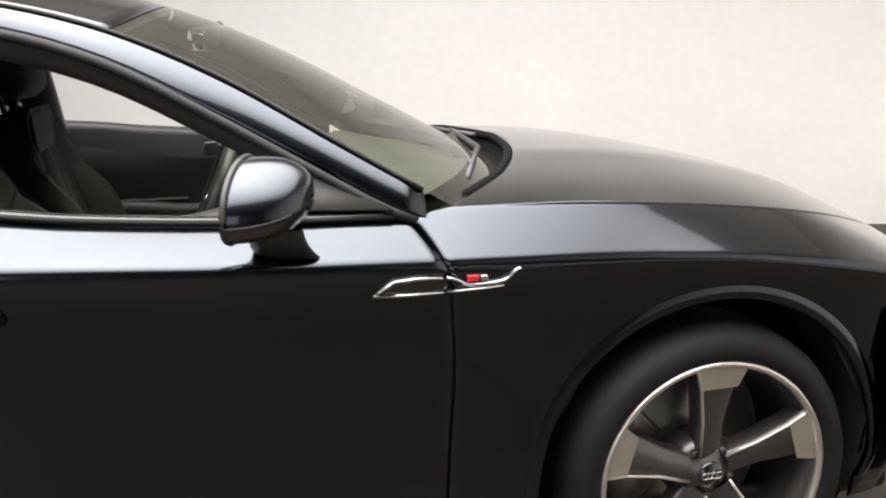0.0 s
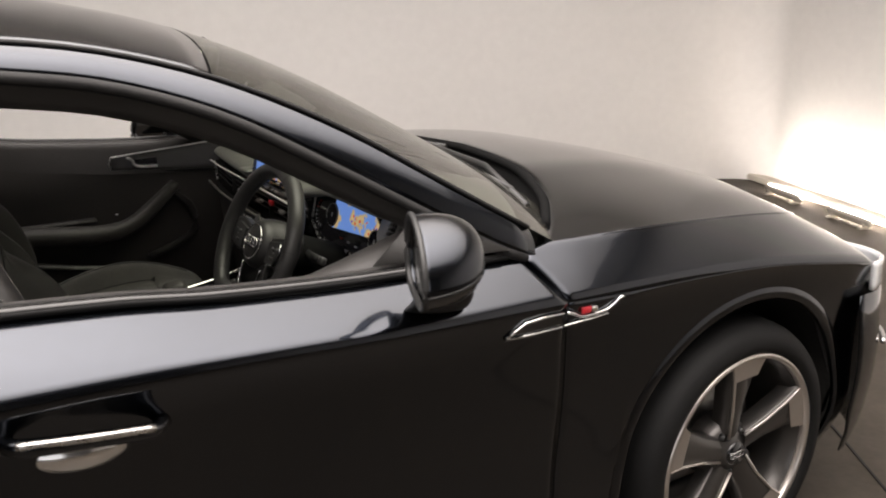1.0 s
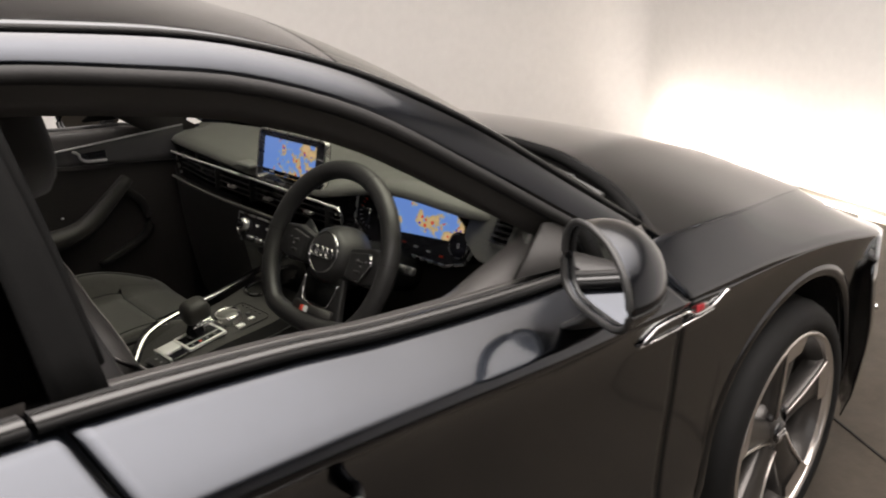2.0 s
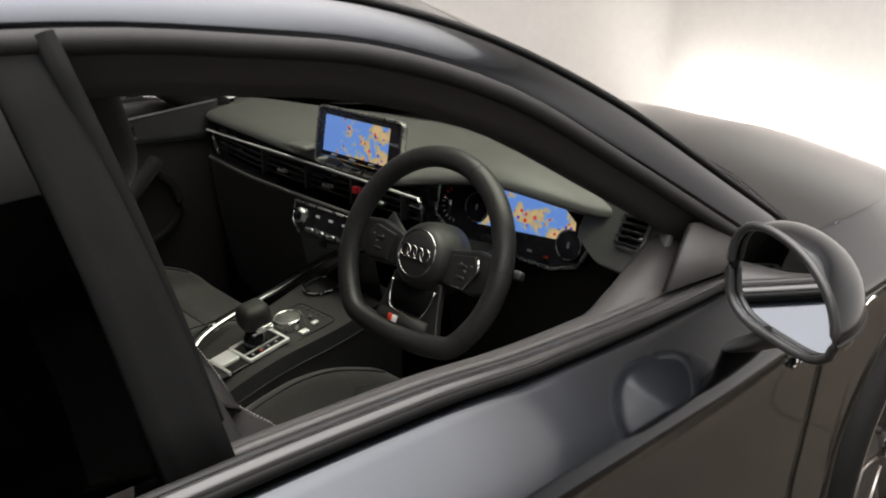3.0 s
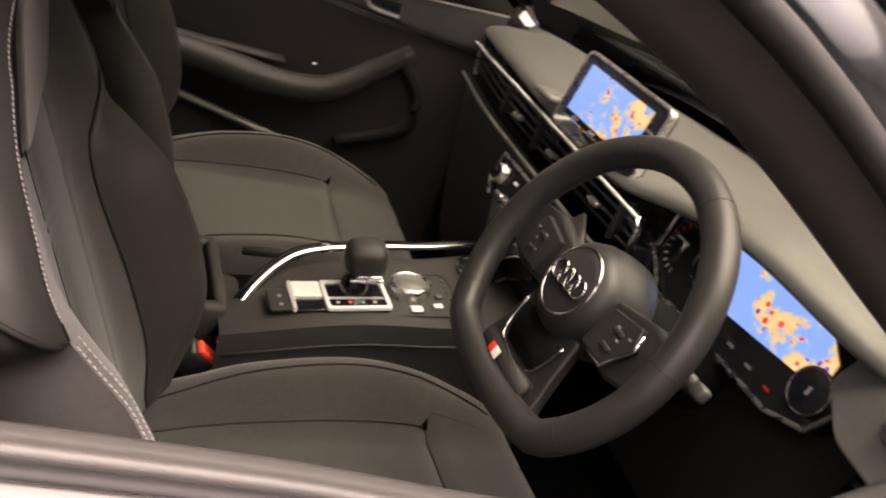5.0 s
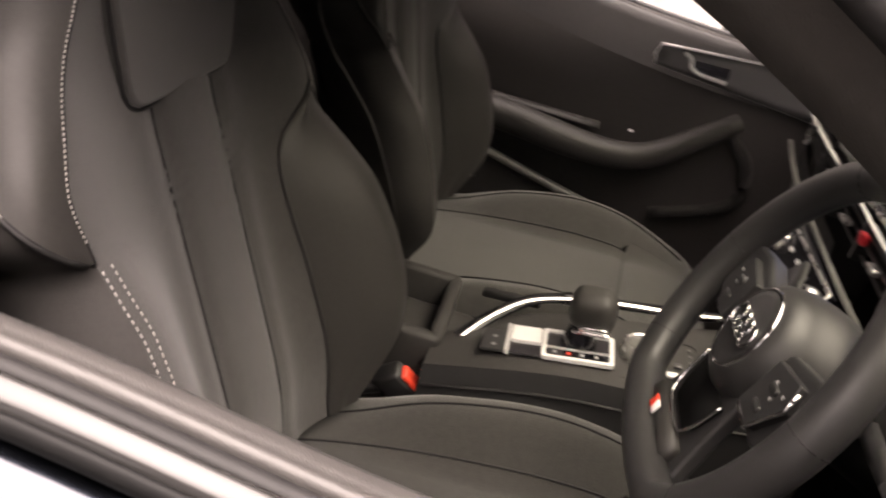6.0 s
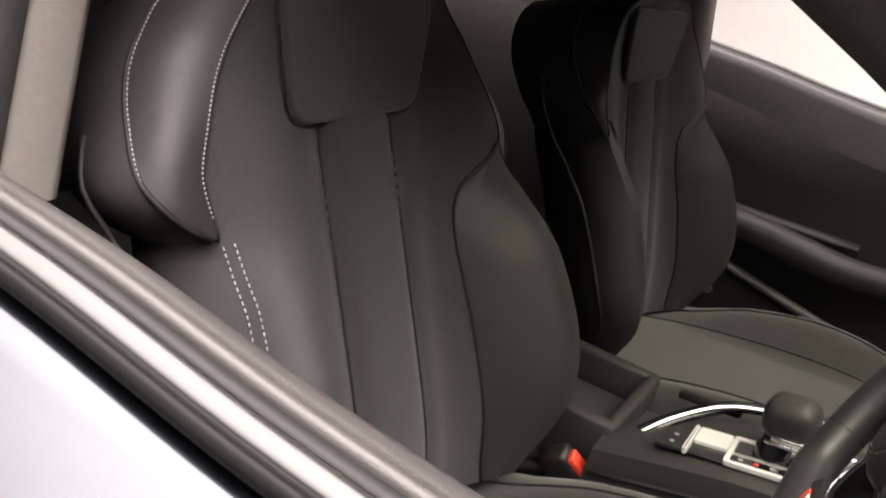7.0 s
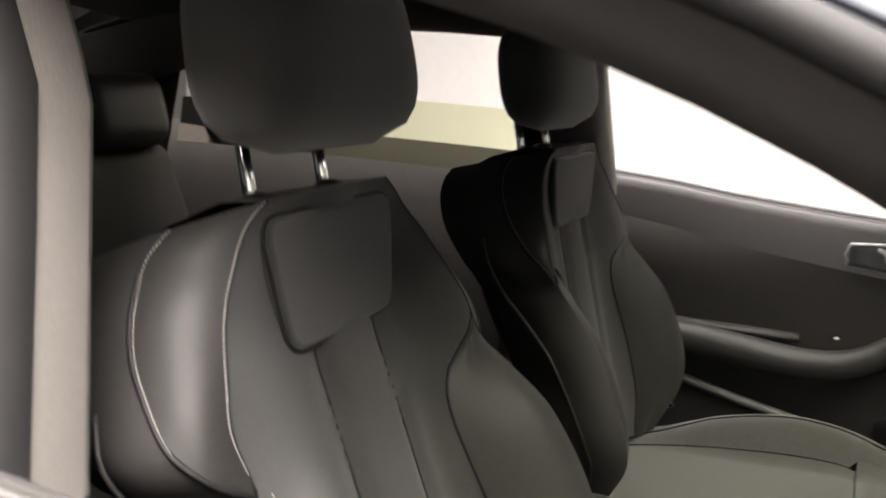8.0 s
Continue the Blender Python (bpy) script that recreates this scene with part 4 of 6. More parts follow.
# ---- interior: doors ----
def door_card(sweep, upper):
    """The lining under the window slot; with sweep its top widens and climbs forwards into the pillar's corner."""
    g = bmesh.new()
    rows = []
    for i in range(41):
        x = -0.665 - 0.925 * i / 40
        b = tab(x, BELT)
        y0 = -side_y(x, b - 0.012) + 0.035
        n = tab(x, [(-1.5, 0.74), (-1.2, 0.82), (-1.0, 1.0)])
        f = max(0.0, min(1.3, (x + 1.05) / 0.225))
        wide, up = sweep * f, sweep * 1.30 * f
        top = [(x, y0, b - 0.030), (x, y0, b - 0.004), (x, y0 + 0.002, b - 0.001), (x, y0 + 0.006, b + 0.000), (x, y0 + 0.008, b - 0.002), (x, y0 + 0.011, b - 0.001 + 0.15 * up), (x, y0 + 0.024 * n + 0.35 * wide, b - 0.002 + 0.65 * up), (x, y0 + 0.034 * n + 0.75 * wide, b - 0.007 + up), (x, y0 + 0.041 * n + wide, b - 0.024 + up), (x, y0 + 0.048 * n + 0.9 * wide, b - 0.075 + 0.5 * up)]
        low = [(x, -0.712, b - 0.13), (x, -0.718, 0.74), (x, -0.715, 0.60), (x, -0.705, 0.45), (x, -0.70, 0.25)]
        rows.append(top if upper else top[-1:] + low)
    return sheet(rows, g)


part("door_top", door_card(0.045, True), DOORSOFT, car, "soft grey upper door lining")
part("door_top", flip(door_card(0.0, True), True), DOORSOFT, car, "soft grey upper door lining")
part("door_card", door_card(0.045, False), CARD, car, "soft dark door lining")
part("door_card", flip(door_card(0.0, False), True), CARD, car, "soft dark door lining")
# upper inlay with chrome line and release handle
def inlay_at(x, t):
    """On the trim panel of the door: t from its lower edge (0) to the chrome line (1)."""
    lo, hi = 0.886 - 0.085 * (x + 1.03), 0.924 + 0.075 * (x + 1.03)
    return Vector((x, -0.706 + 0.003 * t, lo + (hi - lo) * t))


XS = [-1.036 + 0.0372 * i for i in range(11)]
part("door_inlay", flip(sheet([[inlay_at(x, k / 4) for k in range(5)] for x in XS])), INLAY, car, "brushed dark metal inlay", thick=0.006)
part("inlay_chrome", flip(tube([inlay_at(x, 1.0) + Vector((0, 0.003, 0.001)) for x in XS], 0.0036, 6)), SILVER, car, "thin chrome line")
part("inlay_lower_line", flip(tube([inlay_at(x, 0.0) + Vector((0, 0.003, 0)) for x in XS], 0.0016, 6)), SILVER, car)
part("inlay_end_line", flip(tube([inlay_at(-1.036, 0.0), inlay_at(-1.042, 0.5), inlay_at(-1.036, 1.0)], 0.0020, 6)), SILVER, car)
part("release_cup", flip(box(-0.934, -0.702, 0.9085, 0.074, 0.008, 0.034, round_=0.003)), GLOSS, car)
part("door_release", flip(tube(curve([(-0.990, -0.699, 0.921), (-0.975, -0.697, 0.913), (-0.970, -0.695, 0.899), (-0.955, -0.693, 0.891), (-0.900, -0.694, 0.887)], 20), 0.0042, 8)), SILVER, car, "chrome door release lever")
# armrest with rising grip
pair("door_armrest", tube(curve([(-1.62, -0.690, 0.715), (-1.30, -0.675, 0.715), (-1.10, -0.668, 0.700), (-1.00, -0.672, 0.715), (-0.91, -0.688, 0.775), (-0.845, -0.705, 0.822)], 30), lambda t: 0.040 - 0.018 * max(0, t - 0.55) / 0.45, 12, flat=0.8), LEATHER, car, "padded armrest with rising grip")
pair("armrest_top_panel", sheet([[(x, -0.722 + 0.05 * k / 3, 0.742 + 0.006 * math.sin(k)) for k in range(4)] for x in (-1.55 + 0.05 * i for i in range(10))]), TRIMGREY, car, thick=0.006)
pair("door_pocket", tube(curve([(-1.50, -0.69, 0.68), (-1.27, -0.672, 0.628), (-1.05, -0.668, 0.582), (-0.95, -0.672, 0.565)], 14), 0.013, 8, flat=0.7), SOFT, car)
pair("pocket_panel", sheet([[(x, -0.70 + 0.03 * k / 4, 0.30 + (0.05 + 0.225 - 0.25 * (x + 0.95) - 0.04) * k / 4) for k in range(5)] for x in (-1.5 + 0.06 * i for i in range(11))]), TRIMGREY, car)
pair("door_pull_trim", tube(curve([(-0.86, -0.70, 0.80), (-0.80, -0.705, 0.74), (-0.80, -0.705, 0.66), (-0.95, -0.69, 0.60)], 14), 0.012, 8), TRIMGREY, car)
pair("lock_pin", turned([(0.0, 0.004), (0.0035, 0.003), (0.004, 0.0)], 12, m=pose(-1.037, -0.695, 0.748)), WHITEMARK, car)

# pillar between front and rear doors, seen from inside
def pillar_rows(edge, steps, z0=0.40):
    """Rows up a window pillar: edge(z) is its inner front corner, steps go round it from there."""
    return [[edge(z) + Vector((a, c, 0)) for a, c in steps] for z in (z0 + (1.25 - z0) * k / 10 for k in range(11))]


near_edge = lambda z: Vector((-1.580 - 0.325 * max(-0.25, z - 1.1), -0.580 + 0.40 * max(-0.30, min(0.06, z - 1.1)), z))
far_edge = lambda z: Vector((-1.460 - 0.14 * max(0.0, z - 0.98), -tab(z, [(0.4, -0.70), (0.95, -0.662), (1.25, -0.615)]) + 0.03, z))
part("pillar_lining", sheet(pillar_rows(near_edge, ((-0.015, -0.035), (-0.002, -0.004), (-0.004, 0.003), (-0.012, 0.005)), 0.925)), PILLAR, car, "pale grey pillar lining")
part("pillar_foot", sheet(pillar_rows(near_edge, ((-0.019, -0.035), (-0.006, -0.004), (-0.009, 0.001), (-0.05, 0.004), (-0.10, -0.01)))), SEAL, car, "dark lower pillar lining")
part("pillar_seal", sheet(pillar_rows(near_edge, ((-0.04, -0.085), (-0.022, -0.075), (-0.010, -0.050), (-0.0115, -0.036)))), SEAL, car, "black rubber seal up the pillar")
part("pillar_lining", sheet(pillar_rows(far_edge, ((-0.05, 0.05), (-0.015, 0.03), (0, 0), (0.002, -0.065), (-0.02, -0.095), (-0.10, -0.10)))), PILLAR, car, "pale grey pillar lining")

# ---- interior: floor, rear bench, parcel shelf ----
part("cabin_floor", box(-1.55, 0, 0.27, 2.6, 1.42, 0.05, round_=0.01), CARPET, car)
part("bulkhead", sheet([[(-0.42 - 0.10 * k / 6, -0.74 + 1.48 * i / 12, 0.92 - 0.65 * k / 6) for k in range(7)] for i in range(13)]), CARPET, car)
bench = box(-2.10, 0, 0.47, 0.50, 1.30, 0.16, round_=0.05, seg=4)
part("rear_bench", bench, CLOTH, car)
bb = box(0, 0, 0, 0.14, 1.28, 0.62, round_=0.05, seg=4)
bb.transform(pose(-2.42, 0, 0.70, 0, -22, 0))
part("rear_backrest", bb, LEATHER, car)
for y in (-0.47, 0.47):
    hb = box(0, 0, 0, 0.10, 0.25, 0.16, round_=0.045, seg=5)
    hb.transform(pose(-2.48, y, 1.07, 0, -15, 0))
    part("rear_headrest", hb, LEATHER, car)
part("parcel_shelf", box(-2.95, 0, 0.985, 0.75, 1.24, 0.02, round_=0.005), CARPET, car)
pair("rear_pillar_lining", sheet([[(-2.50 - 0.05 * i + 0.10 * k / 6, -0.655 + 0.010 * k + 0.004 * i, 0.96 + 0.045 * k) for k in range(7)] for i in range(10)]), TRIMGREY, car, "dark lining of the rear pillar")
pair("rear_door_card", sheet([[(x, -0.755 + 0.02 * k, tab(x, BELT) + 0.012 - 0.12 * k) for k in range(7)] for x in (-1.68 - 0.08 * i for i in range(14))]), CARD, car, belt=True)

# ---- dashboard ----
LIP_X = [(-0.74, -0.770), (-0.63, -0.785), (-0.55, -0.812), (-0.37, -0.832), (-0.2, -0.828), (0, -0.815), (0.3, -0.79), (0.5, -0.765), (0.62, -0.742), (0.70, -0.70)]
LIP_Z = [(-0.74, 0.975), (-0.63, 0.985), (-0.55, 0.988), (-0.37, 1.000), (-0.22, 0.972), (-0.12, 0.948), (0, 0.942), (0.3, 0.945), (0.5, 0.945), (0.62, 0.942), (0.70, 0.93)]
dash = new("dashboard")
dash.parent = car
tagged(dash, "dark soft-topped dashboard with full-width vents")


def dash_row(y):
    lx, lz = tab(y, LIP_X), tab(y, LIP_Z)
    zf = 0.955 + (lz - 0.945) * 0.5
    return [(-0.34 - 0.25 * (abs(y) / 0.74) ** 2, y, zf - 0.02), (-0.50 - 0.10 * (abs(y) / 0.74) ** 2, y, zf + 0.002), (lx + 0.10, y, lz + 0.006), (lx + 0.035, y, lz + 0.003), (lx + 0.010, y, lz - 0.004), (lx, y, lz - 0.014), (lx + 0.006, y, lz - 0.022), (lx + 0.03, y, lz - 0.026)]


part("dash_top", sheet([dash_row(-0.74 + 1.46 * i / 60) for i in range(61)]), SOFT, dash, "soft grey-black dash top")


def dash_line(y, dx, z):
    return Vector((tab(y, LIP_X) + dx, y, z))


# full-width vent band between two bright lines, passenger side to cluster
vent_z = lambda y: tab(y, [(-0.25, 0.898), (0.0, 0.890), (0.35, 0.882), (0.62, 0.886)])
part("vent_backing", sheet([[dash_line(y, 0.03, vent_z(y) + 0.045 - 0.09 * k / 3) for k in range(4)] for y in (-0.22 + 0.0273 * i for i in range(30))]), GLOSS, dash)
part("dash_chrome_line", tube(curve([dash_line(y, -0.012, tab(y, [(-0.22, 0.925), (0, 0.924), (0.3, 0.918), (0.60, 0.905)])) for y in (0.60, 0.45, 0.3, 0.15, 0.0, -0.12, -0.205)], 30), 0.0027, 6), SILVER, dash, "bright metal line")
part("dash_lower_line", tube([dash_line(y, -0.026, vent_z(y) - 0.036) for y in (0.56 - 0.0255 * i for i in range(31))], 0.0036, 12), KNOBTOP, dash, "grey satin line under the vents")
part("dash_chrome_end", tube([dash_line(-0.205, -0.006, 0.925), dash_line(-0.214, -0.004, 0.905), dash_line(-0.205, 0.0, 0.863)], 0.0045, 6), CHROME, dash)
part("dash_chrome_end", tube([dash_line(0.585, 0.0, 0.905), dash_line(0.592, 0.0, 0.885), dash_line(0.56, 0.0, 0.852)], 0.004, 6), ALU, dash)
for k in range(4):
    part("vent_slat", tube(curve([dash_line(y, 0.008, vent_z(y) + 0.022 - 0.014 * k) for y in (0.565, 0.4, 0.25, 0.1, 0.0, -0.1, -0.19)], 24), 0.0032, 6, flat=0.5), BLACK, dash)
for y in (0.335, 0.16, 0.0, -0.155):
    part("vent_divider", box(*dash_line(y, 0.006, vent_z(y)), 0.02, 0.007, 0.055, round_=0.002), BLACK, dash)
for y in (0.25, 0.08, -0.09):
    part("vent_slider", box(*dash_line(y, -0.002, vent_z(y) - 0.005), 0.012, 0.028, 0.008, round_=0.003), ALU, dash)
part("hazard_button", box(*dash_line(-0.018, -0.003, 0.896), 0.010, 0.018, 0.014, round_=0.002), REDLACQ, dash)
# lower dash: glove box, knee panel
part("glove_box", sheet([[(tab(y, LIP_X) + 0.004 + 0.06 * (k / 5) ** 1.6, y, vent_z(y) - 0.044 - 0.36 * k / 5) for k in range(6)] for y in (0.10 + 0.05 * i for i in range(13))]), TRIMGREY, dash)
part("knee_panel", sheet([[(tab(y, LIP_X) + 0.05 + 0.12 * (k / 5), y, 0.872 - 0.34 * k / 5) for k in range(6)] for y in (-0.74 + 0.0528 * i for i in range(12))]), TRIMGREY, dash)
part("dash_end_panel", sheet([[(-0.776 + 0.05 * k / 4, y, 0.952 - 0.10 * k / 4) for k in range(5)] for y in (-0.735, -0.68, -0.60, -0.55)]), SOFT, dash)
part("light_switch_panel", box(-0.775, -0.635, 0.845, 0.02, 0.10, 0.05, m=pose(0, 0, 0, 0, 12, 0), round_=0.004), GLOSS, dash)
part("light_switch_mark", box(-0.788, -0.622, 0.848, 0.004, 0.022, 0.010, m=pose(0, 0, 0, 0, 12, 0), round_=0.001), WHITEMARK, dash)
part("switch_panel_line", tube([(-0.806, -0.572, 0.914), (-0.800, -0.645, 0.886)], 0.003, 6), ALU, dash)
# side vent at the driver's end
vm = axes((-0.826, -0.645, 0.968), (-0.30, -1, 0.10), (0.55, 0.05, 1))
part("vent_surround", plate(eased([(-0.125, -0.030), (-0.060, -0.062), (0.050, -0.066), (0.066, -0.030), (0.066, 0.050), (-0.125, 0.050)], 0.016), -0.012, vm @ pose(0, 0, -0.004)), SOFT, dash, "soft dash corner round the side vent", bevel=0.004)
part("side_vent_frame", tube([vm @ Vector((x, y, 0.0)) for x, y in rounded(0.058, 0.054, 0.012)], 0.004, 6, closed=True), SOFT, dash)
part("side_vent_backing", plate(rounded(0.055, 0.050, 0.01), -0.01, vm @ pose(0, 0, -0.003)), GLOSS, dash)
for k in range(5):
    part("side_vent_slat", on(vm @ pose(0, -0.021 + 0.0105 * k, 0.002), box(0, 0, 0, 0.052, 0.0035, 0.010)), BLACK, dash)

# centre display on a small foot
disp = new("centre_display")
disp.parent = car
tagged(disp, "upright map display with bright metal frame on the dash")
DM = axes((-0.806, -0.009, 0.986), (0, -1, 0), (0.16, 0, 1))
part("display_case", plate(rounded(0.238, 0.112, 0.010), -0.014, DM @ pose(0, 0, 0.0), round_=0.0), BLACK, disp, bevel=0.002)
part("display_frame", ring(rounded(0.246, 0.119, 0.013), rounded(0.236, 0.110, 0.010), 0.012, DM @ pose(0, 0, -0.008)), ALU, disp, "bright metal frame", bevel=0.0012)
part("display_bezel", plate(rounded(0.234, 0.108, 0.009), 0.002, DM), GLOSS, disp)
part("display_picture", plate(rounded(0.186, 0.082, 0.002), 0.001, DM @ pose(-0.004, 0.002, 0.0022)), MAP_A, disp, "lit road map", smooth=False)
part("display_status_bar", plate(rounded(0.186, 0.009, 0.001), 0.001, DM @ pose(-0.004, -0.0335, 0.0036)), DARKMAP, disp, smooth=False)
for k in range(3):
    part("status_mark", plate(rounded(0.016, 0.003, 0.001), 0.0006, DM @ pose(-0.06 + 0.055 * k, -0.0335, 0.0046)), WHITEMARK, disp, smooth=False)
part("display_foot", box(-0.785, -0.005, 0.935, 0.05, 0.12, 0.03, round_=0.01), SOFT, disp)
part("slot_cover", box(-0.80, 0.165, 0.948, 0.045, 0.06, 0.012, round_=0.005), SOFT, dash)

# instrument display under the hood
clu = new("instrument_display")
clu.parent = car
tagged(clu, "wide instrument display with lit map and round dials")
CM = axes((-0.790, -0.388, 0.922), (0, -1, 0), (0.25, 0, 1))
part("cluster_hood", sheet([[Vector((tab(y, LIP_X) + 0.035 + 0.01 * k, y, tab(y, LIP_Z) - 0.02 - 0.004 * k)) for k in range(5)] for y in (-0.58 + 0.0185 * i for i in range(21))]), BLACK, clu)
part("cluster_case", plate([(-0.168, 0.045), (-0.10, 0.062), (0.10, 0.062), (0.158, 0.036), (0.168, 0.0), (0.150, -0.048), (0.10, -0.064), (-0.12, -0.064), (-0.170, -0.03)], -0.03, CM), GLOSS, clu, bevel=0.004)
part("cluster_rim", tube([CM @ Vector((x, y, 0.004)) for x, y in ((-0.150, 0.050), (-0.172, 0.02), (-0.170, -0.03), (-0.12, -0.064), (0.10, -0.064), (0.150, -0.048), (0.170, 0.0), (0.166, 0.02))], 0.0032, 6), ALU, clu)
part("cluster_picture", plate([(-0.072, 0.05), (0.085, 0.05), (0.128, 0.02), (0.132, -0.012), (-0.072, -0.028)], 0.001, CM @ pose(0, 0, 0.001)), MAP_B, clu, "lit road map", smooth=False)
for x, y, r in ((-0.078, 0.0, 0.028), (0.124, -0.018, 0.026)):
    part("dial", plate(disc(r, 32), 0.001, CM @ pose(x, y, 0.0026)), DARKMAP, clu, smooth=False)
    part("dial_ring", tube([CM @ Vector((x + r * 0.92 * math.cos(a), y + r * 0.92 * math.sin(a), 0.004)) for a in (2 * math.pi * j / 24 for j in range(24))], 0.0008, 5, closed=True), ALU, clu)
    part("dial_digit", plate(rounded(0.004, 0.010, 0.001), 0.0006, CM @ pose(x, y, 0.004)), WHITEMARK, clu, smooth=False)
for k in range(9):
    a = 2.2 + 0.32 * k
    part("gauge_tick", plate(rounded(0.006, 0.002, 0.0005), 0.0006, CM @ pose(-0.128 + 0.03 * math.cos(a), -0.005 + 0.03 * math.sin(a), 0.002, 0, 0, math.degrees(a))), REDPLASTIC if k < 3 else WHITEMARK, clu, smooth=False)
for k in range(4):
    part("warning_mark", plate(rounded(0.010, 0.004, 0.001), 0.0006, CM @ pose(-0.02 + 0.035 * k, -0.042 - 0.002 * k, 0.002)), REDPLASTIC if k in (0, 3) else WHITEMARK, clu, smooth=False)

# climate panel and lower stack
clim = new("climate_panel")
clim.parent = car
tagged(clim, "gloss black climate panel with metal knobs and toggles")
KM = axes((-0.872, 0.002, 0.826), (0, -1, 0), (0.35, 0, 1))
part("panel", plate([(-0.118, 0.030), (0.118, 0.030), (0.112, -0.010), (0.085, -0.030), (-0.085, -0.030), (-0.112, -0.010)], -0.03, KM), GLOSS, clim, bevel=0.004)
part("panel_line", tube([KM @ Vector((x, y, 0.001)) for x, y in ((-0.085, -0.030), (-0.112, -0.010), (-0.118, 0.030), (0.118, 0.030), (0.112, -0.010), (0.085, -0.030))], 0.0022, 6), ALU, clim)
for x in (-0.088, 0.088):
    part("temperature_knob", turned([(0.0, 0.012), (0.013, 0.012), (0.0155, 0.008), (0.017, 0.0)], 28, m=KM @ pose(x, 0.004, 0)), ALU, clim)
    part("knob_face", plate(disc(0.012, 24), 0.001, KM @ pose(x, 0.004, 0.0122)), GLOSS, clim)
for k in range(4):
    part("toggle", on(KM @ pose(-0.048 + 0.032 * k, -0.018, 0.006), box(0, 0, 0, 0.024, 0.010, 0.010, round_=0.003)), CHROME, clim)
for k in range(3):
    part("climate_readout", plate(rounded(0.012, 0.005, 0.001), 0.0006, KM @ pose(-0.04 + 0.04 * k, 0.012, 0.001)), WHITEMARK, clim, smooth=False)
stack = sheet([[(-0.862 + 0.035 * (k / 6), y, 0.80 - 0.16 * k / 6) for k in range(7)] for y in (-0.115, -0.10, -0.05, 0.0, 0.05, 0.10, 0.115)])
part("lower_console_panel", stack, GLOSS, clim)
for k in range(2):
    part("stack_button", box(-0.868, 0.03 - 0.06 * k, 0.782, 0.008, 0.022, 0.014, round_=0.002), BLACK, clim)

# ---- centre console ----
con = new("centre_console")
con.parent = car
tagged(con, "dark centre console with selector lever and metal trim")
con_z = lambda x: tab(x, [(-1.27, 0.612), (-1.10, 0.655), (-0.95, 0.672), (-0.80, 0.70)])
NEAR, FAR = -0.112, [(-1.27, -0.05), (-1.22, 0.0), (-1.16, 0.035), (-1.0, 0.066), (-0.80, 0.10)]
part("console_top", sheet([[(x, NEAR + (tab(x, FAR) - NEAR) * k / 8, con_z(x) + 0.003 * math.sin(math.pi * k / 8)) for k in range(9)] for x in (-1.265 + 0.0194 * i for i in range(25))]), TRIMGREY, con)
part("console_side", sheet([[(x, NEAR - 0.022 * (k / 5) ** 0.5, con_z(x) - 0.30 * (k / 5) ** 1.4) for k in range(6)] for x in (-1.265 + 0.0194 * i for i in range(25))]), BLACK, con)
part("console_side_seam", tube([(x, NEAR - 0.012, con_z(x) - 0.024) for x in (-1.26 + 0.046 * i for i in range(11))], 0.0022, 6), SEAL, con)
part("console_far_side", sheet([[(x, tab(x, FAR) + 0.006 + 0.05 * (k / 5) ** 0.6, con_z(x) - 0.006 - 0.28 * (k / 5) ** 1.4) for k in range(6)] for x in (-1.265 + 0.0194 * i for i in range(25))]), TRIMGREY, con)
part("console_trim", tube(curve([(-1.262, -0.108, 0.600), (-1.245, -0.062, 0.612), (-1.205, -0.002, 0.640), (-1.15, 0.042, 0.664), (-1.05, 0.066, 0.680), (-0.93, 0.083, 0.692), (-0.80, 0.106, 0.712)], 36), 0.0047, 8, flat=0.8), CHROME, con, "bright metal console trim")
part("trim_backing", tube(curve([(-1.262, -0.095, 0.598), (-1.238, -0.042, 0.615), (-1.195, 0.016, 0.640), (-1.14, 0.060, 0.660), (-1.04, 0.085, 0.672), (-0.93, 0.102, 0.684), (-0.80, 0.125, 0.704)], 36), 0.011, 8, flat=0.5), GLOSS, con)
# grab edge and start button behind the trim
part("start_button", turned([(0.0, 0.010), (0.010, 0.010), (0.0115, 0.006), (0.013, 0.0)], 24, m=pose(-1.105, 0.070, 0.662, 0, -8, 0)), CHROME, con, "round start button")
part("side_tray", box(-1.180, 0.074, 0.640, 0.085, 0.016, 0.012, m=pose(0, 0, 0, 0, -12, -14), round_=0.004), SEAL, con)
# selector gate: bright frame round a black slot, bright plate and buttons behind it
gm = pose(-1.100, -0.050, 0.6585, 0, -10, 0)


def flat(name, x0, x1, y0, y1, top, material, label=""):
    """A thin rounded plate on the selector gate."""
    return part(name, on(gm, plate(rounded(x1 - x0, y1 - y0, 0.003), top, pose((x0 + x1) / 2, (y0 + y1) / 2, 0))), material, con, label, bevel=0.0012)


part("gate_frame", on(gm, ring(rounded(0.090, 0.070, 0.005), rounded(0.078, 0.058, 0.004), 0.006, pose(0.014, -0.001, 0))), SILVER, con, "bright selector gate", bevel=0.001)
flat("gate_panel", -0.026, 0.054, -0.008, 0.030, 0.003, GLOSS)
flat("gate_divider", -0.026, 0.054, -0.012, -0.008, 0.0055, SILVER)
flat("gear_scale", -0.026, 0.054, -0.031, -0.012, 0.0045, GLOSS)
for k in range(4):
    part("gear_mark", on(gm, plate(rounded(0.005, 0.006, 0.001), 0.0053, pose(-0.014 + 0.017 * k, -0.021, 0))), REDPLASTIC if k == 1 else DIMMARK, con, smooth=False)
flat("gate_plate", -0.070, -0.032, -0.006, 0.031, 0.006, SILVER, "bright metal plate behind the gate")
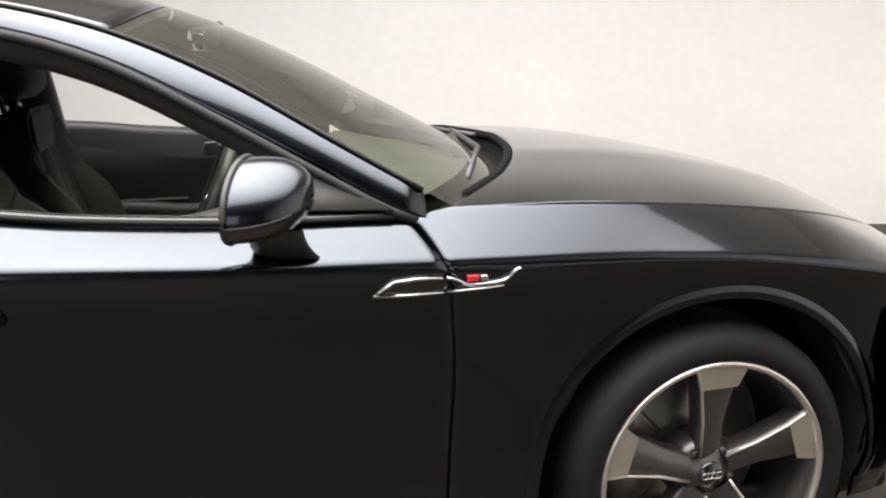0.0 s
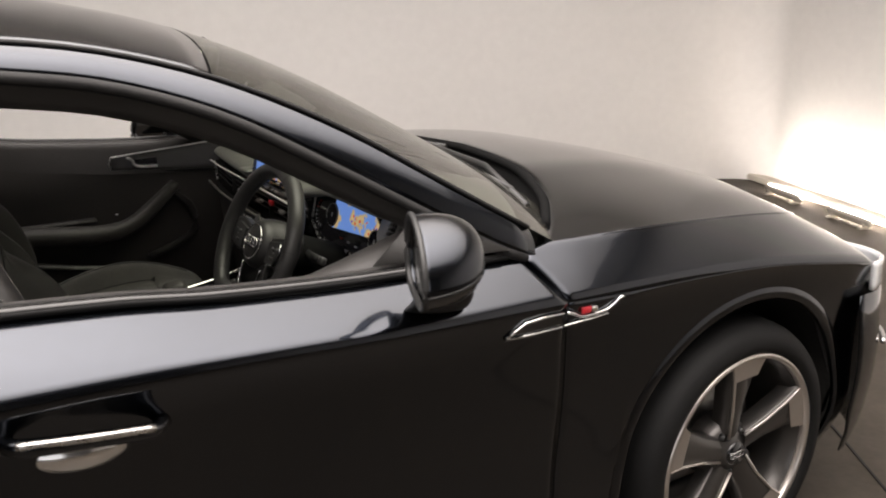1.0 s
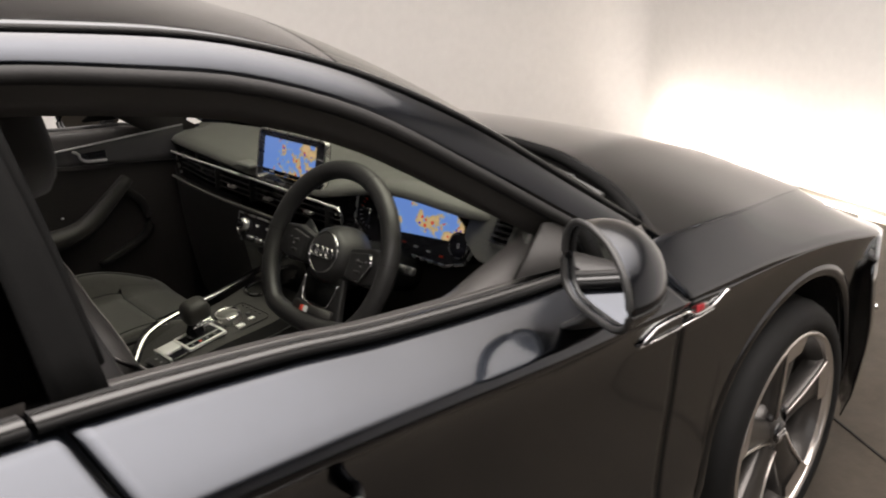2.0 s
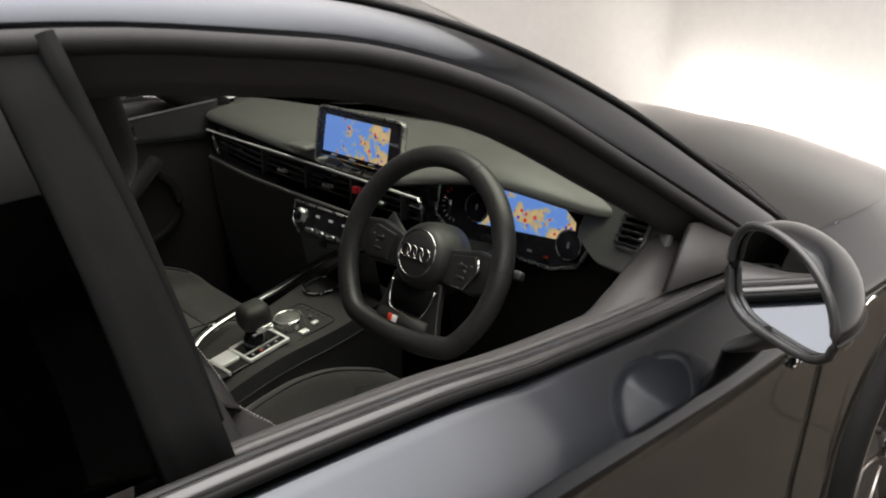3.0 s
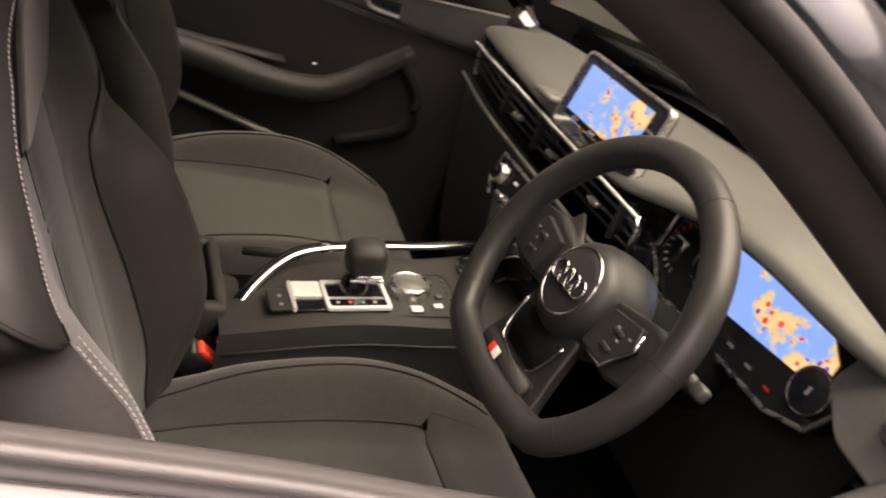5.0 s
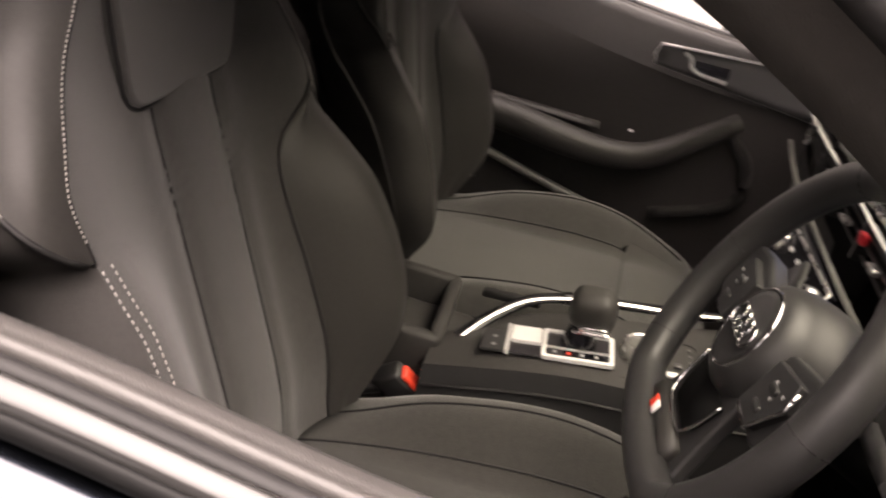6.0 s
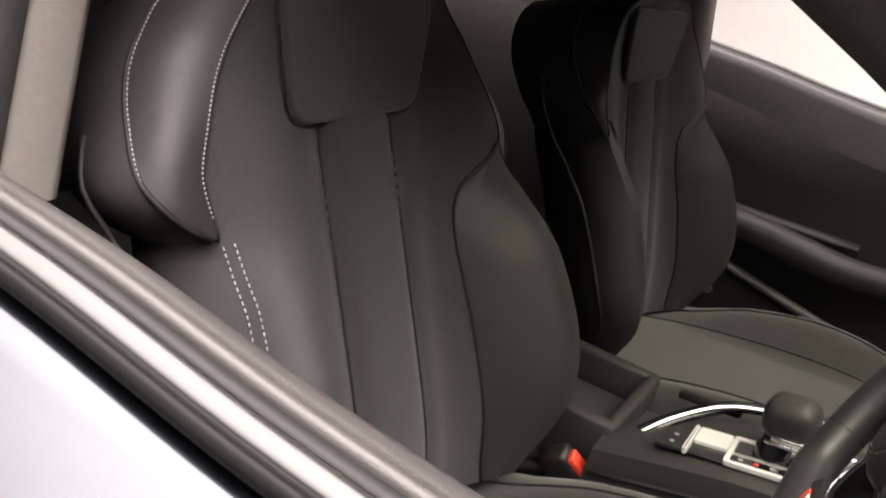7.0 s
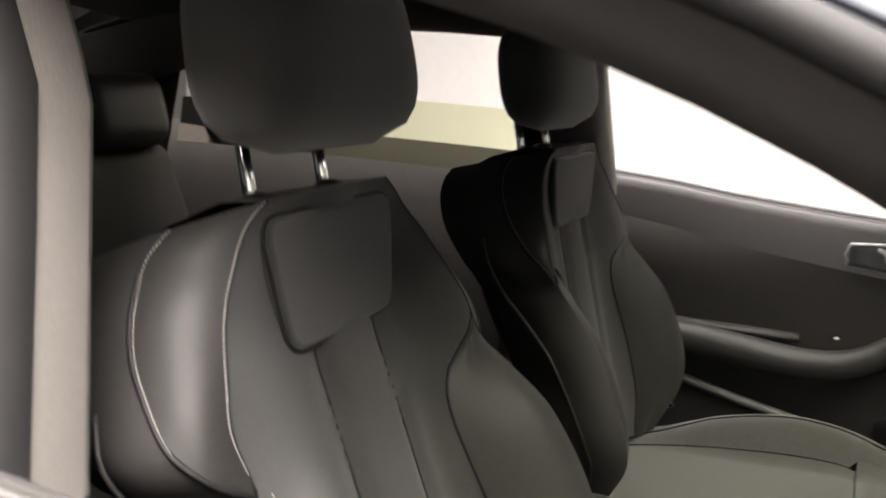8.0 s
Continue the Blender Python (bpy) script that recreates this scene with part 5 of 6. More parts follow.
flat("gate_recess", -0.070, -0.032, -0.034, -0.008, 0.002, GLOSS)
flat("button_strip", -0.106, -0.076, -0.036, 0.014, 0.0045, BLACK)
flat("button_edge", -0.076, -0.071, -0.037, 0.031, 0.0065, SILVER)
for y in (-0.024, -0.004):
    part("button_mark", on(gm, plate(disc(0.003, 12), 0.0052, pose(-0.090, y, 0))), DIMMARK, con, smooth=False)
part("lever_boot", on(gm, turned([(0.022, 0.002), (0.019, 0.018), (0.013, 0.030), (0.012, 0.045)], 24, m=pose(0.014, 0.012, 0))), GLOSS, con)
knob = box(0, 0, 0, 0.060, 0.052, 0.050, round_=0.018, seg=5)
for v in knob.verts:
    v.co.x *= 1.0 - 3.0 * max(0.0, v.co.z)
    v.co.y *= 1.0 - 2.0 * max(0.0, v.co.z)
km = pose(-1.083, -0.032, 0.715, 8, -12, -8)
part("selector_knob", on(km, knob), LEATHER, con, "leather-covered selector knob")
part("knob_band", on(km, box(0.002, -0.016, -0.0235, 0.046, 0.022, 0.006, round_=0.0025)), CHROME, con)
part("knob_button", on(km, box(0.004, -0.0265, -0.016, 0.034, 0.004, 0.007, round_=0.0015)), CHROME, con)
# rotary control with buttons
mm = pose(-1.003, -0.030, 0.668, 0, -8, 0)
part("rotary_knob", on(mm, turned([(0.0235, 0.0185), (0.0245, 0.020), (0.0268, 0.0195), (0.0290, 0.014), (0.0300, 0.0)], 40)), ALU, con, "metal-edged rotary control")
part("rotary_top", on(mm, turned([(0.0, 0.0192), (0.0225, 0.0190), (0.0238, 0.0175)], 36)), KNOBTOP, con, "grey touch surface")
part("control_surround", on(mm, plate(rounded(0.112, 0.108, 0.012), 0.0022, pose(0.012, -0.004, -0.002))), TRIMGREY, con, bevel=0.001)
part("control_groove", on(mm, tube([(x + 0.012, y - 0.004, 0.0004) for x, y in rounded(0.114, 0.110, 0.013)], 0.0009, 5, closed=True)), SEAL, con)
for sx, sy, px, py, mt in ((0.018, 0.014, 0.000, -0.045, SILVER), (0.014, 0.010, 0.034, -0.036, SILVER), (0.010, 0.010, 0.042, -0.012, DIMTIP), (0.010, 0.012, 0.036, 0.024, DIMTIP)):
    part("control_button", on(mm, box(px, py, 0.0025, sx, sy, 0.005, round_=0.002)), mt, con)
part("red_mark", on(mm, box(0.034, 0.012, 0.002, 0.004, 0.005, 0.002, round_=0.0005)), REDPLASTIC, con)
for k in range(5):
    part("button_row", on(mm, box(0.060, 0.034 - 0.016 * k, 0.0012, 0.004, 0.006, 0.002, round_=0.0005)), DIMTIP, con)
part("cup_holder", turned([(0.040, 0.004), (0.036, 0.0), (0.034, -0.06), (0.0, -0.062)], 32, m=pose(-0.868, 0.035, con_z(-0.868) + 0.003)), GLOSS, con)
part("cup_holder_rim", tube([(-0.868 + 0.040 * math.cos(a), 0.035 + 0.034 * math.sin(a), con_z(-0.868) + 0.006 + 0.005 * math.cos(a)) for a in (2 * math.pi * j / 32 for j in range(32))], 0.0022, 6, closed=True), ALU, con)
# open tray and armrest behind
part("tray_floor", box(-1.325, 0.02, 0.565, 0.125, 0.15, 0.01, round_=0.002), MATTE, con)
for cx, cy, sx, sy in ((-1.325, -0.066, 0.14, 0.022), (-1.325, 0.105, 0.14, 0.022), (-1.262, 0.02, 0.018, 0.18), (-1.395, 0.02, 0.018, 0.18)):
    part("tray_wall", box(cx, cy, 0.592, sx, sy, 0.075, round_=0.006), TRIMGREY, con)
part("armrest", box(-1.54, 0.01, 0.665, 0.27, 0.165, 0.07, m=pose(0, 0, 0, 0, 4, 0), round_=0.028, seg=4), LEATHER, con, "padded black armrest")
part("console_base", box(-1.42, 0.01, 0.44, 0.42, 0.17, 0.30, round_=0.02), TRIMGREY, con)

# ---- steering wheel ----
sw = new("steering_wheel")
sw.parent = car
tagged(sw, "flat-bottomed black leather steering wheel")
SW_R = 0.158
sw.matrix_local = axes((-1.003, -0.379, 0.905), (0, -1, 0), (math.sin(radians(23)), 0, math.cos(radians(23))))


def rim_point(a, r=SW_R):
    x, y = r * math.cos(a), r * math.sin(a)
    low = -0.118
    if y < low:
        y = low + (y - low) * 0.32
    return Vector((x, y, 0))


part("rim", tube([rim_point(2 * math.pi * k / 72) for k in range(72)], 0.0175, 14, closed=True, up=(0, 0, 1)), WHEELSKIN, sw, "grained black leather rim")
for a in (0.10, math.pi - 0.10, 1.15, math.pi - 1.15, -0.62, math.pi + 0.62):
    c = rim_point(a)
    d = c.normalized()
    part("rim_seam", tube([c + (d * math.cos(b) + Vector((0, 0, 1)) * math.sin(b)) * 0.0169 for b in (2 * math.pi * j / 18 for j in range(18))], 0.0009, 5, closed=True), SEAL, sw)
part("airbag", turned([(0.0, 0.013), (0.032, 0.0125), (0.042, 0.009), (0.050, 0.001), (0.0555, -0.014), (0.058, -0.034), (0.058, -0.055), (0.0, -0.056)], 40), WHEELSKIN, sw, "round padded centre")
part("emblem_disc", turned([(0.0, 0.0130), (0.0345, 0.0122), (0.036, 0.010)], 36, m=pose(0, 0.002, 0)), BLACK, sw)
part("emblem_ring", tube([(0.0372 * math.cos(a), 0.002 + 0.0372 * math.sin(a), 0.0108) for a in (2 * math.pi * j / 40 for j in range(40))], 0.0016, 6, closed=True), CHROME, sw, "thin bright ring")
for k in range(4):
    c = Vector((-0.0205 + 0.0137 * k, 0.002, 0.0145))
    part("emblem_link", tube([c + Vector((0.0098 * math.cos(a), 0.0098 * math.sin(a), 0)) for a in (2 * math.pi * j / 22 for j in range(22))], 0.0013, 6, closed=True), CHROME, sw)
for s in (-1, 1):
    part("spoke", plate([(s * 0.050, 0.024), (s * 0.105, 0.036), (s * 0.150, 0.030), (s * 0.150, -0.020), (s * 0.105, -0.034), (s * 0.050, -0.030)], -0.022, pose(0, 0, -0.004)), BLACK, sw, bevel=0.005)
    part("button_pad", plate([(s * 0.062, 0.018), (s * 0.108, 0.026), (s * 0.118, 0.006), (s * 0.100, -0.026), (s * 0.064, -0.026)], 0.010, pose(0, 0, -0.006)), BLACK, sw, bevel=0.002)
    if s > 0:
        part("pad_line", tube([(s * 0.114, 0.022, 0.003), (s * 0.1185, 0.006, 0.003), (s * 0.100, -0.027, 0.003), (s * 0.070, -0.027, 0.003)], 0.0019, 6), CHROME, sw)
    for k in range(3):
        part("button_mark", box(s * (0.086 + 0.010 * k), 0.010 - 0.010 * (k % 2), 0.0046, 0.004, 0.0022, 0.001), DIMMARK, sw, smooth=False)
    for k in range(2):
        part("thumb_roller", box(s * 0.090, -0.012 + 0.018 * k, 0.004, 0.016, 0.006, 0.004, round_=0.0015), BLACK, sw)
part("lower_spoke_panel", plate([(-0.052, -0.034), (0.052, -0.034), (0.060, -0.080), (0.070, -0.118), (-0.070, -0.118), (-0.060, -0.080)], -0.014, pose(0, 0, -0.008)), BLACK, sw, bevel=0.004)
# matt black plate drawn for the shaded opening inside the trim loop
part("spoke_insert", plate([(-0.044, -0.050), (0.044, -0.050), (0.038, -0.080), (0.028, -0.092), (-0.028, -0.092), (-0.038, -0.080)], -0.006, pose(0, 0, -0.0055)), MATTE, sw)
part("insert_trim", tube(curve([(-0.046, -0.048, -0.004), (-0.041, -0.078, -0.003), (-0.030, -0.0935, -0.002), (0.030, -0.0935, -0.002), (0.041, -0.078, -0.003), (0.046, -0.048, -0.004)], 28), 0.0016, 6), CHROME, sw, "bright trim loop")
part("lower_bridge", tube([(-0.05, -0.108, -0.004), (0.05, -0.108, -0.004)], 0.013, 8, flat=0.6), LEATHER, sw)
part("red_badge", box(-0.020, -0.107, 0.0065, 0.009, 0.011, 0.002, round_=0.0006), REDPLASTIC, sw)
part("white_badge", box(-0.010, -0.107, 0.0065, 0.010, 0.011, 0.002, round_=0.0006), WHITEMARK, sw)
col = turned([(0.038, -0.05), (0.042, -0.08), (0.045, -0.16), (0.040, -0.22)], 24)
part("column_shroud", col, MATTE, sw)
for s in (-1, 1):
    part("column_stalk", tube([(s * 0.036, 0.010, -0.100), (s * 0.075, 0.010, -0.096), (s * 0.112, 0.012, -0.092)], 0.009, 8, flat=0.7), BLACK, sw)
    part("stalk_tip", box(s * 0.124, 0.013, -0.091, 0.018, 0.016, 0.014, round_=0.004), DIMTIP, sw)
    part("shift_paddle", plate([(s * 0.062, 0.014), (s * 0.115, 0.050), (s * 0.128, 0.030), (s * 0.118, -0.018), (s * 0.07, -0.02)], -0.005, pose(0, 0, -0.034)), BLACK, sw)

# ---- seats ----
UP, OUT = Vector(), Vector()      # along the backrest and away from it, set for each seat


def recline(degrees):
    a = radians(degrees)
    UP[:] = (-math.sin(a), 0, math.cos(a))
    OUT[:] = (math.cos(a), 0, math.sin(a))


HALF = [(-0.44, 0.160), (-0.38, 0.200), (-0.32, 0.228), (-0.26, 0.233), (-0.2, 0.230), (-0.13, 0.220), (-0.09, 0.212), (-0.05, 0.214), (-0.02, 0.203), (0.02, 0.184), (0.045, 0.168), (0.065, 0.150), (0.085, 0.130), (0.098, 0.106)]
PROUD = [(-0.44, 0.075), (-0.33, 0.098), (-0.2, 0.084), (-0.13, 0.052), (-0.10, 0.036), (-0.05, 0.030), (0.035, 0.022), (0.085, 0.008), (0.14, -0.006)]


def step(t):
    t = max(0.0, min(1.0, t))
    return t * t * (3 - 2 * t)


def back_point(h, v, out=0.0, flat=False):
    """On the front of the backrest: h along it, v across from -1 to 1 between the bolster ridges."""
    w = tab(h, HALF)
    y = v * w
    proud = tab(h, PROUD)
    if flat and v < 0:
        proud = min(proud, tab(h, [(-0.44, 0.06), (-0.25, 0.06), (-0.153, 0.046), (-0.12, 0.032), (-0.09, 0.020), (0.03, 0.018)]))      # worn, flatter bolster on the entry side
    d = proud * step((abs(y) - 0.085) / 0.125) + 3.2 * max(0.0, h) ** 2 - 0.012 * (h > 0.10) * ((h - 0.10) / 0.04)
    # soft grooves beside the middle panel
    for g in (-0.056, 0.056):
        d -= 0.005 * math.exp(-(((y - g) / 0.011) ** 2)) * step((0.01 - h) / 0.06)
    d += 0.006 * math.cos(min(1.0, abs(y) / 0.056) * math.pi / 2) - 0.014 * math.exp(-(((h + 0.44) / 0.06) ** 2))
    return UP * h + OUT * (d + out) + Vector((0, y, 0))


def bolster_seam(h):
    """|y| at which the lower bolster panel begins."""
    base = tab(h, [(-0.44, 0.130), (-0.376, 0.128), (-0.25, 0.125), (-0.15, 0.124), (-0.11, 0.142), (-0.085, 0.190), (-0.07, 0.212)])
    return min(base, tab(h, HALF) - 0.012 * (h < -0.075))


def dashes(path, n, size=0.0006, gap=0.45):
    """A row of short stitches along a path."""
    b = bmesh.new()
    pts = curve(path, n * 2)
    for i in range(n):
        a, c = pts[2 * i], pts[2 * i].lerp(pts[2 * i + 2] if 2 * i + 2 < len(pts) else pts[-1], 1 - gap)
        tube([a, c], size, 5, b)
    return b


def front_seat(x0, y, cushion_y, outer=0.0, turn=0.0):
    """A sports seat: panelled backrest and cushion, headrest on two posts."""
    s = new("front_seat")
    s.parent = car
    tagged(s, "dark grey suede and leather sports seat with silver stitching")
    s.matrix_local = pose(x0, y, 0.98, 0, 0, turn)
    n = 44

    def bp(h, v, out=0.0):
        return back_point(h, v, out, outer > 0)

    hs = [-0.44 + 0.538 * i / n for i in range(n + 1)]
    # middle panels of the backrest
    rows = []
    for h in hs:
        w = tab(h, HALF)
        lo, hi = ((1.0 if outer else bolster_seam(h) / w, bolster_seam(h) / w) if h < -0.07 else (1.0, 1.0))
        rows.append([bp(h, -lo + (lo + hi) * k / 48) for k in range(49)])
    part("backrest_panel", sheet(rows), CLOTH, s, "dark grey suede centre panel")
    for side in (-1, 1):
        entry = outer > 0 and side < 0
        rows = []
        for h in [x for x in hs if x <= -0.068]:
            w = tab(h, HALF)
            a = min(0.995, bolster_seam(h) / w)
            rows.append([bp(h, side * (a + (1 - a) * k / 8), 0.004 * math.sin(math.pi * min(1, k / 4)) if k else -0.001) for k in range(9)])
        if not entry:
            part("lower_bolster", sheet(rows), LEATHER, s, "smooth dark bolster")
            part("panel_seam", tube([bp(h, side * min(1, bolster_seam(h) / tab(h, HALF)), 0.001) for h in [x for x in hs if x < -0.068]], 0.0018, 6), SEAL, s)

        def edge_at(h):
            """Outer edge of the upper side panel, seen from the ridge: outwards, and back."""
            return (1.0 if outer else 0.45) * tab(h, [(-0.094, 0.004), (-0.085, 0.018), (-0.068, 0.032), (-0.043, 0.037), (0.0, 0.036), (0.05, 0.038), (0.122, 0.040)]), tab(h, [(-0.094, 0.004), (-0.068, 0.010), (-0.043, 0.026), (-0.015, 0.042), (0.015, 0.054), (0.075, 0.066), (0.122, 0.068)])

        def side_at(h, t, lift=0.0):
            """On the upper side panel: t from the ridge (0) to its outer edge (1)."""
            o, k = edge_at(h)
            puff = 0.30 * min(o, k) * math.sin(math.pi * t) + lift
            return bp(h, side) + Vector((0, side * (o * t + puff * 0.7), 0)) + OUT * (-k * t + puff * 0.7)

        uppers = [-0.094 + 0.192 * i / 26 for i in range(27)]
        part("side_bolster", sheet([[side_at(h, k / 10) for k in range(11)] for h in uppers]), LEATHER, s, "glossy leather side of the backrest")
        # the duller skirt behind it runs round to the back shell
        rows = []
        for h in hs:
            p, o = (side_at(h, 1.0, -0.001), edge_at(h)) if h >= -0.094 else (bp(h, side), (0.004, 0.004))
            low = step((-0.08 - h) / 0.12)
            d = 0.78 + 0.22 * step((-0.02 - h) / 0.20)
            rows.append([p, p + OUT * -0.010 + Vector((0, side * (0.003 + 0.010 * low), 0)), p + OUT * -0.035 + Vector((0, side * (0.005 + 0.018 * low), 0)), p + OUT * (-0.065 * d) + Vector((0, side * (0.004 + 0.016 * low), 0)), p + OUT * (-0.10 * d) + Vector((0, -side * (0.008 - 0.010 * low), 0)), p + OUT * (-0.15 * d) + Vector((0, -side * 0.03, 0))])
        part("side_skirt", sheet(rows), SKIRT, s, "dark leather skirt of the backrest")
        part("side_piping", tube([side_at(h, 1.0, 0.0012) for h in uppers], 0.0024, 6), SEAL, s)
        part("stitching", dashes([side_at(h, 0.97, 0.0022) for h in uppers], 62), THREAD, s, "silver stitching")
        part("stitching", dashes([side_at(h, 0.02, 0.0016) for h in uppers[2:]], 62), THREAD, s, "silver stitching")
        part("ridge_groove", tube([side_at(h, 0.0, 0.0004) for h in uppers], 0.0012, 6), SEAL, s)
        skirt = [bp(h, side) + OUT * (-0.055 - 0.10 * (h + 0.30)) + Vector((0, side * (0.021 + 0.020 * step((h + 0.13) / 0.10)), 0)) for h in [x for x in hs if -0.40 < x < -0.005]]
        part("skirt_piping", tube(skirt, 0.0026, 6), LEATHER, s)
        if entry:
            for v in (-1.0, -0.945):
                part("stitching", dashes([bp(h, v, 0.0022) for h in [x for x in hs if -0.34 < x < -0.092]], 46), THREAD, s, "silver double stitching")
    for g in (-0.056, 0.056):
        part("panel_seam", tube([bp(h, g / tab(h, HALF), 0.001) for h in [x for x in hs if x < 0.0]], 0.0014, 6), SEAL, s)
    # neck pad
    tilt = radians(13)
    up_pad = UP * math.cos(tilt) + OUT * math.sin(tilt)
    pad_m = axes(UP * -0.022 + OUT * -0.015, (0, 1, 0), up_pad)
    corners = [(-0.094, 0.0), (0.094, 0.0), (0.116, 0.112), (-0.116, 0.112)]
    part("neck_pad", plate(eased(corners, 0.026), 0.020, pad_m), NAPPA, s, "smooth pad below the headrest", bevel=0.005)
    part("neck_pad_seam", tube([pad_m @ Vector((yy, h, 0.0145)) for yy, h in eased([(-0.096, -0.002), (0.096, -0.002), (0.118, 0.114), (-0.118, 0.114)], 0.026)], 0.0018, 6, closed=True), SEAL, s)
    # hard back shell and top
    rows = []
    for h in hs:
        w = tab(h, HALF)
        base = OUT * (tab(h, PROUD) - 0.15 * (0.78 + 0.22 * step((-0.02 - h) / 0.20)))
        rows.append([UP * h + base + OUT * -0.03 * math.cos(math.pi / 2 * v) + Vector((0, v * (w - 0.018), 0)) for v in (-1 + k / 6 for k in range(13))])
    part("back_shell", sheet(rows), BLACK, s)
    top = [bp(0.098, v) for v in (-1 + k / 8 for k in range(17))]
    rear = [UP * 0.094 + OUT * -0.125 + Vector((0, v * 0.09, 0)) for v in (-1 + k / 8 for k in range(17))]
    part("backrest_top", sheet([top, [a.lerp(b, 0.3) + UP * 0.012 for a, b in zip(top, rear)], [a.lerp(b, 0.7) + UP * 0.010 for a, b in zip(top, rear)], rear]), LEATHER, s)
    # headrest
    head = Matrix.Translation(UP * 0.248 + OUT * (0.012 if outer else -0.035)) @ pose(0, 0, 0, 0, -12, 0)
    for k in (-1, 1):
        part("headrest_post", tube([(0, k * 0.062, -0.20), (0, k * 0.062, -0.06)], 0.0062, 10), CHROME, s).matrix_local = head
        part("post_guide", turned([(0.0, 0.006), (0.012, 0.005), (0.016, 0.0)], 20, m=Matrix.Translation(UP * 0.104 + OUT * -0.005 + Vector((0, k * 0.062, 0)))), BLACK, s)
    hb = bmesh.new()
    rows = []
    for i in range(13):
        t = -1 + i / 6
        r = (1 - abs(t) ** 3.2) ** 0.5 if abs(t) < 1 else 0.0
        r = max(r, 0.04)
        rows.append([Vector((math.copysign(abs(math.cos(a)) ** 0.7, math.cos(a)) * 0.056 * r, math.copysign(abs(math.sin(a)) ** 0.6, math.sin(a)) * (0.146 - 0.012 * t) * (0.55 + 0.45 * r), t * 0.090)) for a in (2 * math.pi * j / 28 for j in range(28))])
    sheet(rows, hb, close=True)
    hb.verts.ensure_lookup_table()
    hb.faces.new([hb.verts[j] for j in range(28)])
    hb.faces.new([hb.verts[len(hb.verts) - 28 + j] for j in range(28)])
    head_pad = part("headrest_pad", hb, NAPPA, s)
    head_pad.matrix_local = Matrix.Translation(OUT * 0.042 - UP * 0.028) @ head
    # cushion, in the seat's own frame
    CZ = -0.415

    def cushion_point(x, v):
        w = tab(x, [(0.06, 0.215), (0.2, 0.245), (0.4, 0.252), (0.56, 0.240), (0.64, 0.222)])
        yy = v * w
        xs = x - 1.477 - x0
        z = CZ + tab(x, [(0.06, -0.03), (0.15, -0.012), (0.30, 0.0), (0.48, 0.014), (0.56, 0.012), (0.61, -0.006), (0.64, -0.04)])
        z += tab(x, [(0.06, 0.0), (0.15, 0.012), (0.25, 0.046), (0.36, 0.062), (0.45, 0.052), (0.55, 0.020), (0.64, 0.0)]) * step((abs(yy) - 0.13) / 0.07) - 0.05 * step((abs(yy) - 0.215) / 0.05)
        if abs(x - 0.475) < 0.02 and abs(yy) < 0.15:
            z -= 0.006 * math.exp(-(((x - 0.475) / 0.006) ** 2))
        return Vector((xs, yy + cushion_y - y, z))

    def cushion(x0, x1, v0, v1, n1, n2):
        return sheet([[cushion_point(x0 + (x1 - x0) * i / n1, v0 + (v1 - v0) * k / n2) for k in range(n2 + 1)] for i in range(n1 + 1)])

    part("cushion_panel", cushion(0.06, 0.475, -0.60, 0.60, 30, 20), CLOTH, s, "suede seat cushion")
    part("cushion_front", cushion(0.477, 0.645, -0.66, 0.66, 16, 20), CLOTH, s)
    for side in (-1, 1):
        part("cushion_bolster", sheet([[cushion_point(0.06 + 0.585 * i / 36, side * ((0.602 if i < 26 else 0.662) + (1 - (0.602 if i < 26 else 0.662)) * k / 12)) for k in range(13)] for i in range(37)]), CLOTH, s, "raised cushion side")
        part("cushion_seam", tube([cushion_point(0.07 + 0.40 * i / 20, side * 0.601) + Vector((0, 0, 0.001)) for i in range(21)], 0.0015, 6), SEAL, s)
        edge = [cushion_point(0.12 + 0.46 * i / 20, side * 0.80) + Vector((0, 0, 0.0015)) for i in range(21)]
        part("cushion_piping", tube(edge, 0.0014, 6), SEAL, s)
        part("cushion_skirt", sheet([[cushion_point(0.06 + 0.58 * i / 12, side) + Vector((0, -side * 0.01 * k, -0.05 * k)) for k in range(4)] for i in range(13)]), LEATHER, s)
    part("cushion_seam", tube([cushion_point(0.476, -0.6 + 1.2 * k / 20) + Vector((0, 0, 0.001)) for k in range(21)], 0.0015, 6), SEAL, s)
    part("seat_frame", box(0.33 - 1.477 - x0, cushion_y - y, CZ - 0.17, 0.50, 0.38, 0.16, round_=0.02), BLACK, s)
    for yy in (-0.17, 0.17):
        part("seat_runner", box(0.30 - 1.477 - x0, yy + cushion_y - y, -0.67, 0.56, 0.04, 0.05, round_=0.006), STEEL, s)
    return s


recline(22)
front_seat(-1.520, -0.347, -0.372, 0.062)
recline(15)
front_seat(-1.488, 0.405, 0.376, turn=-4.0)

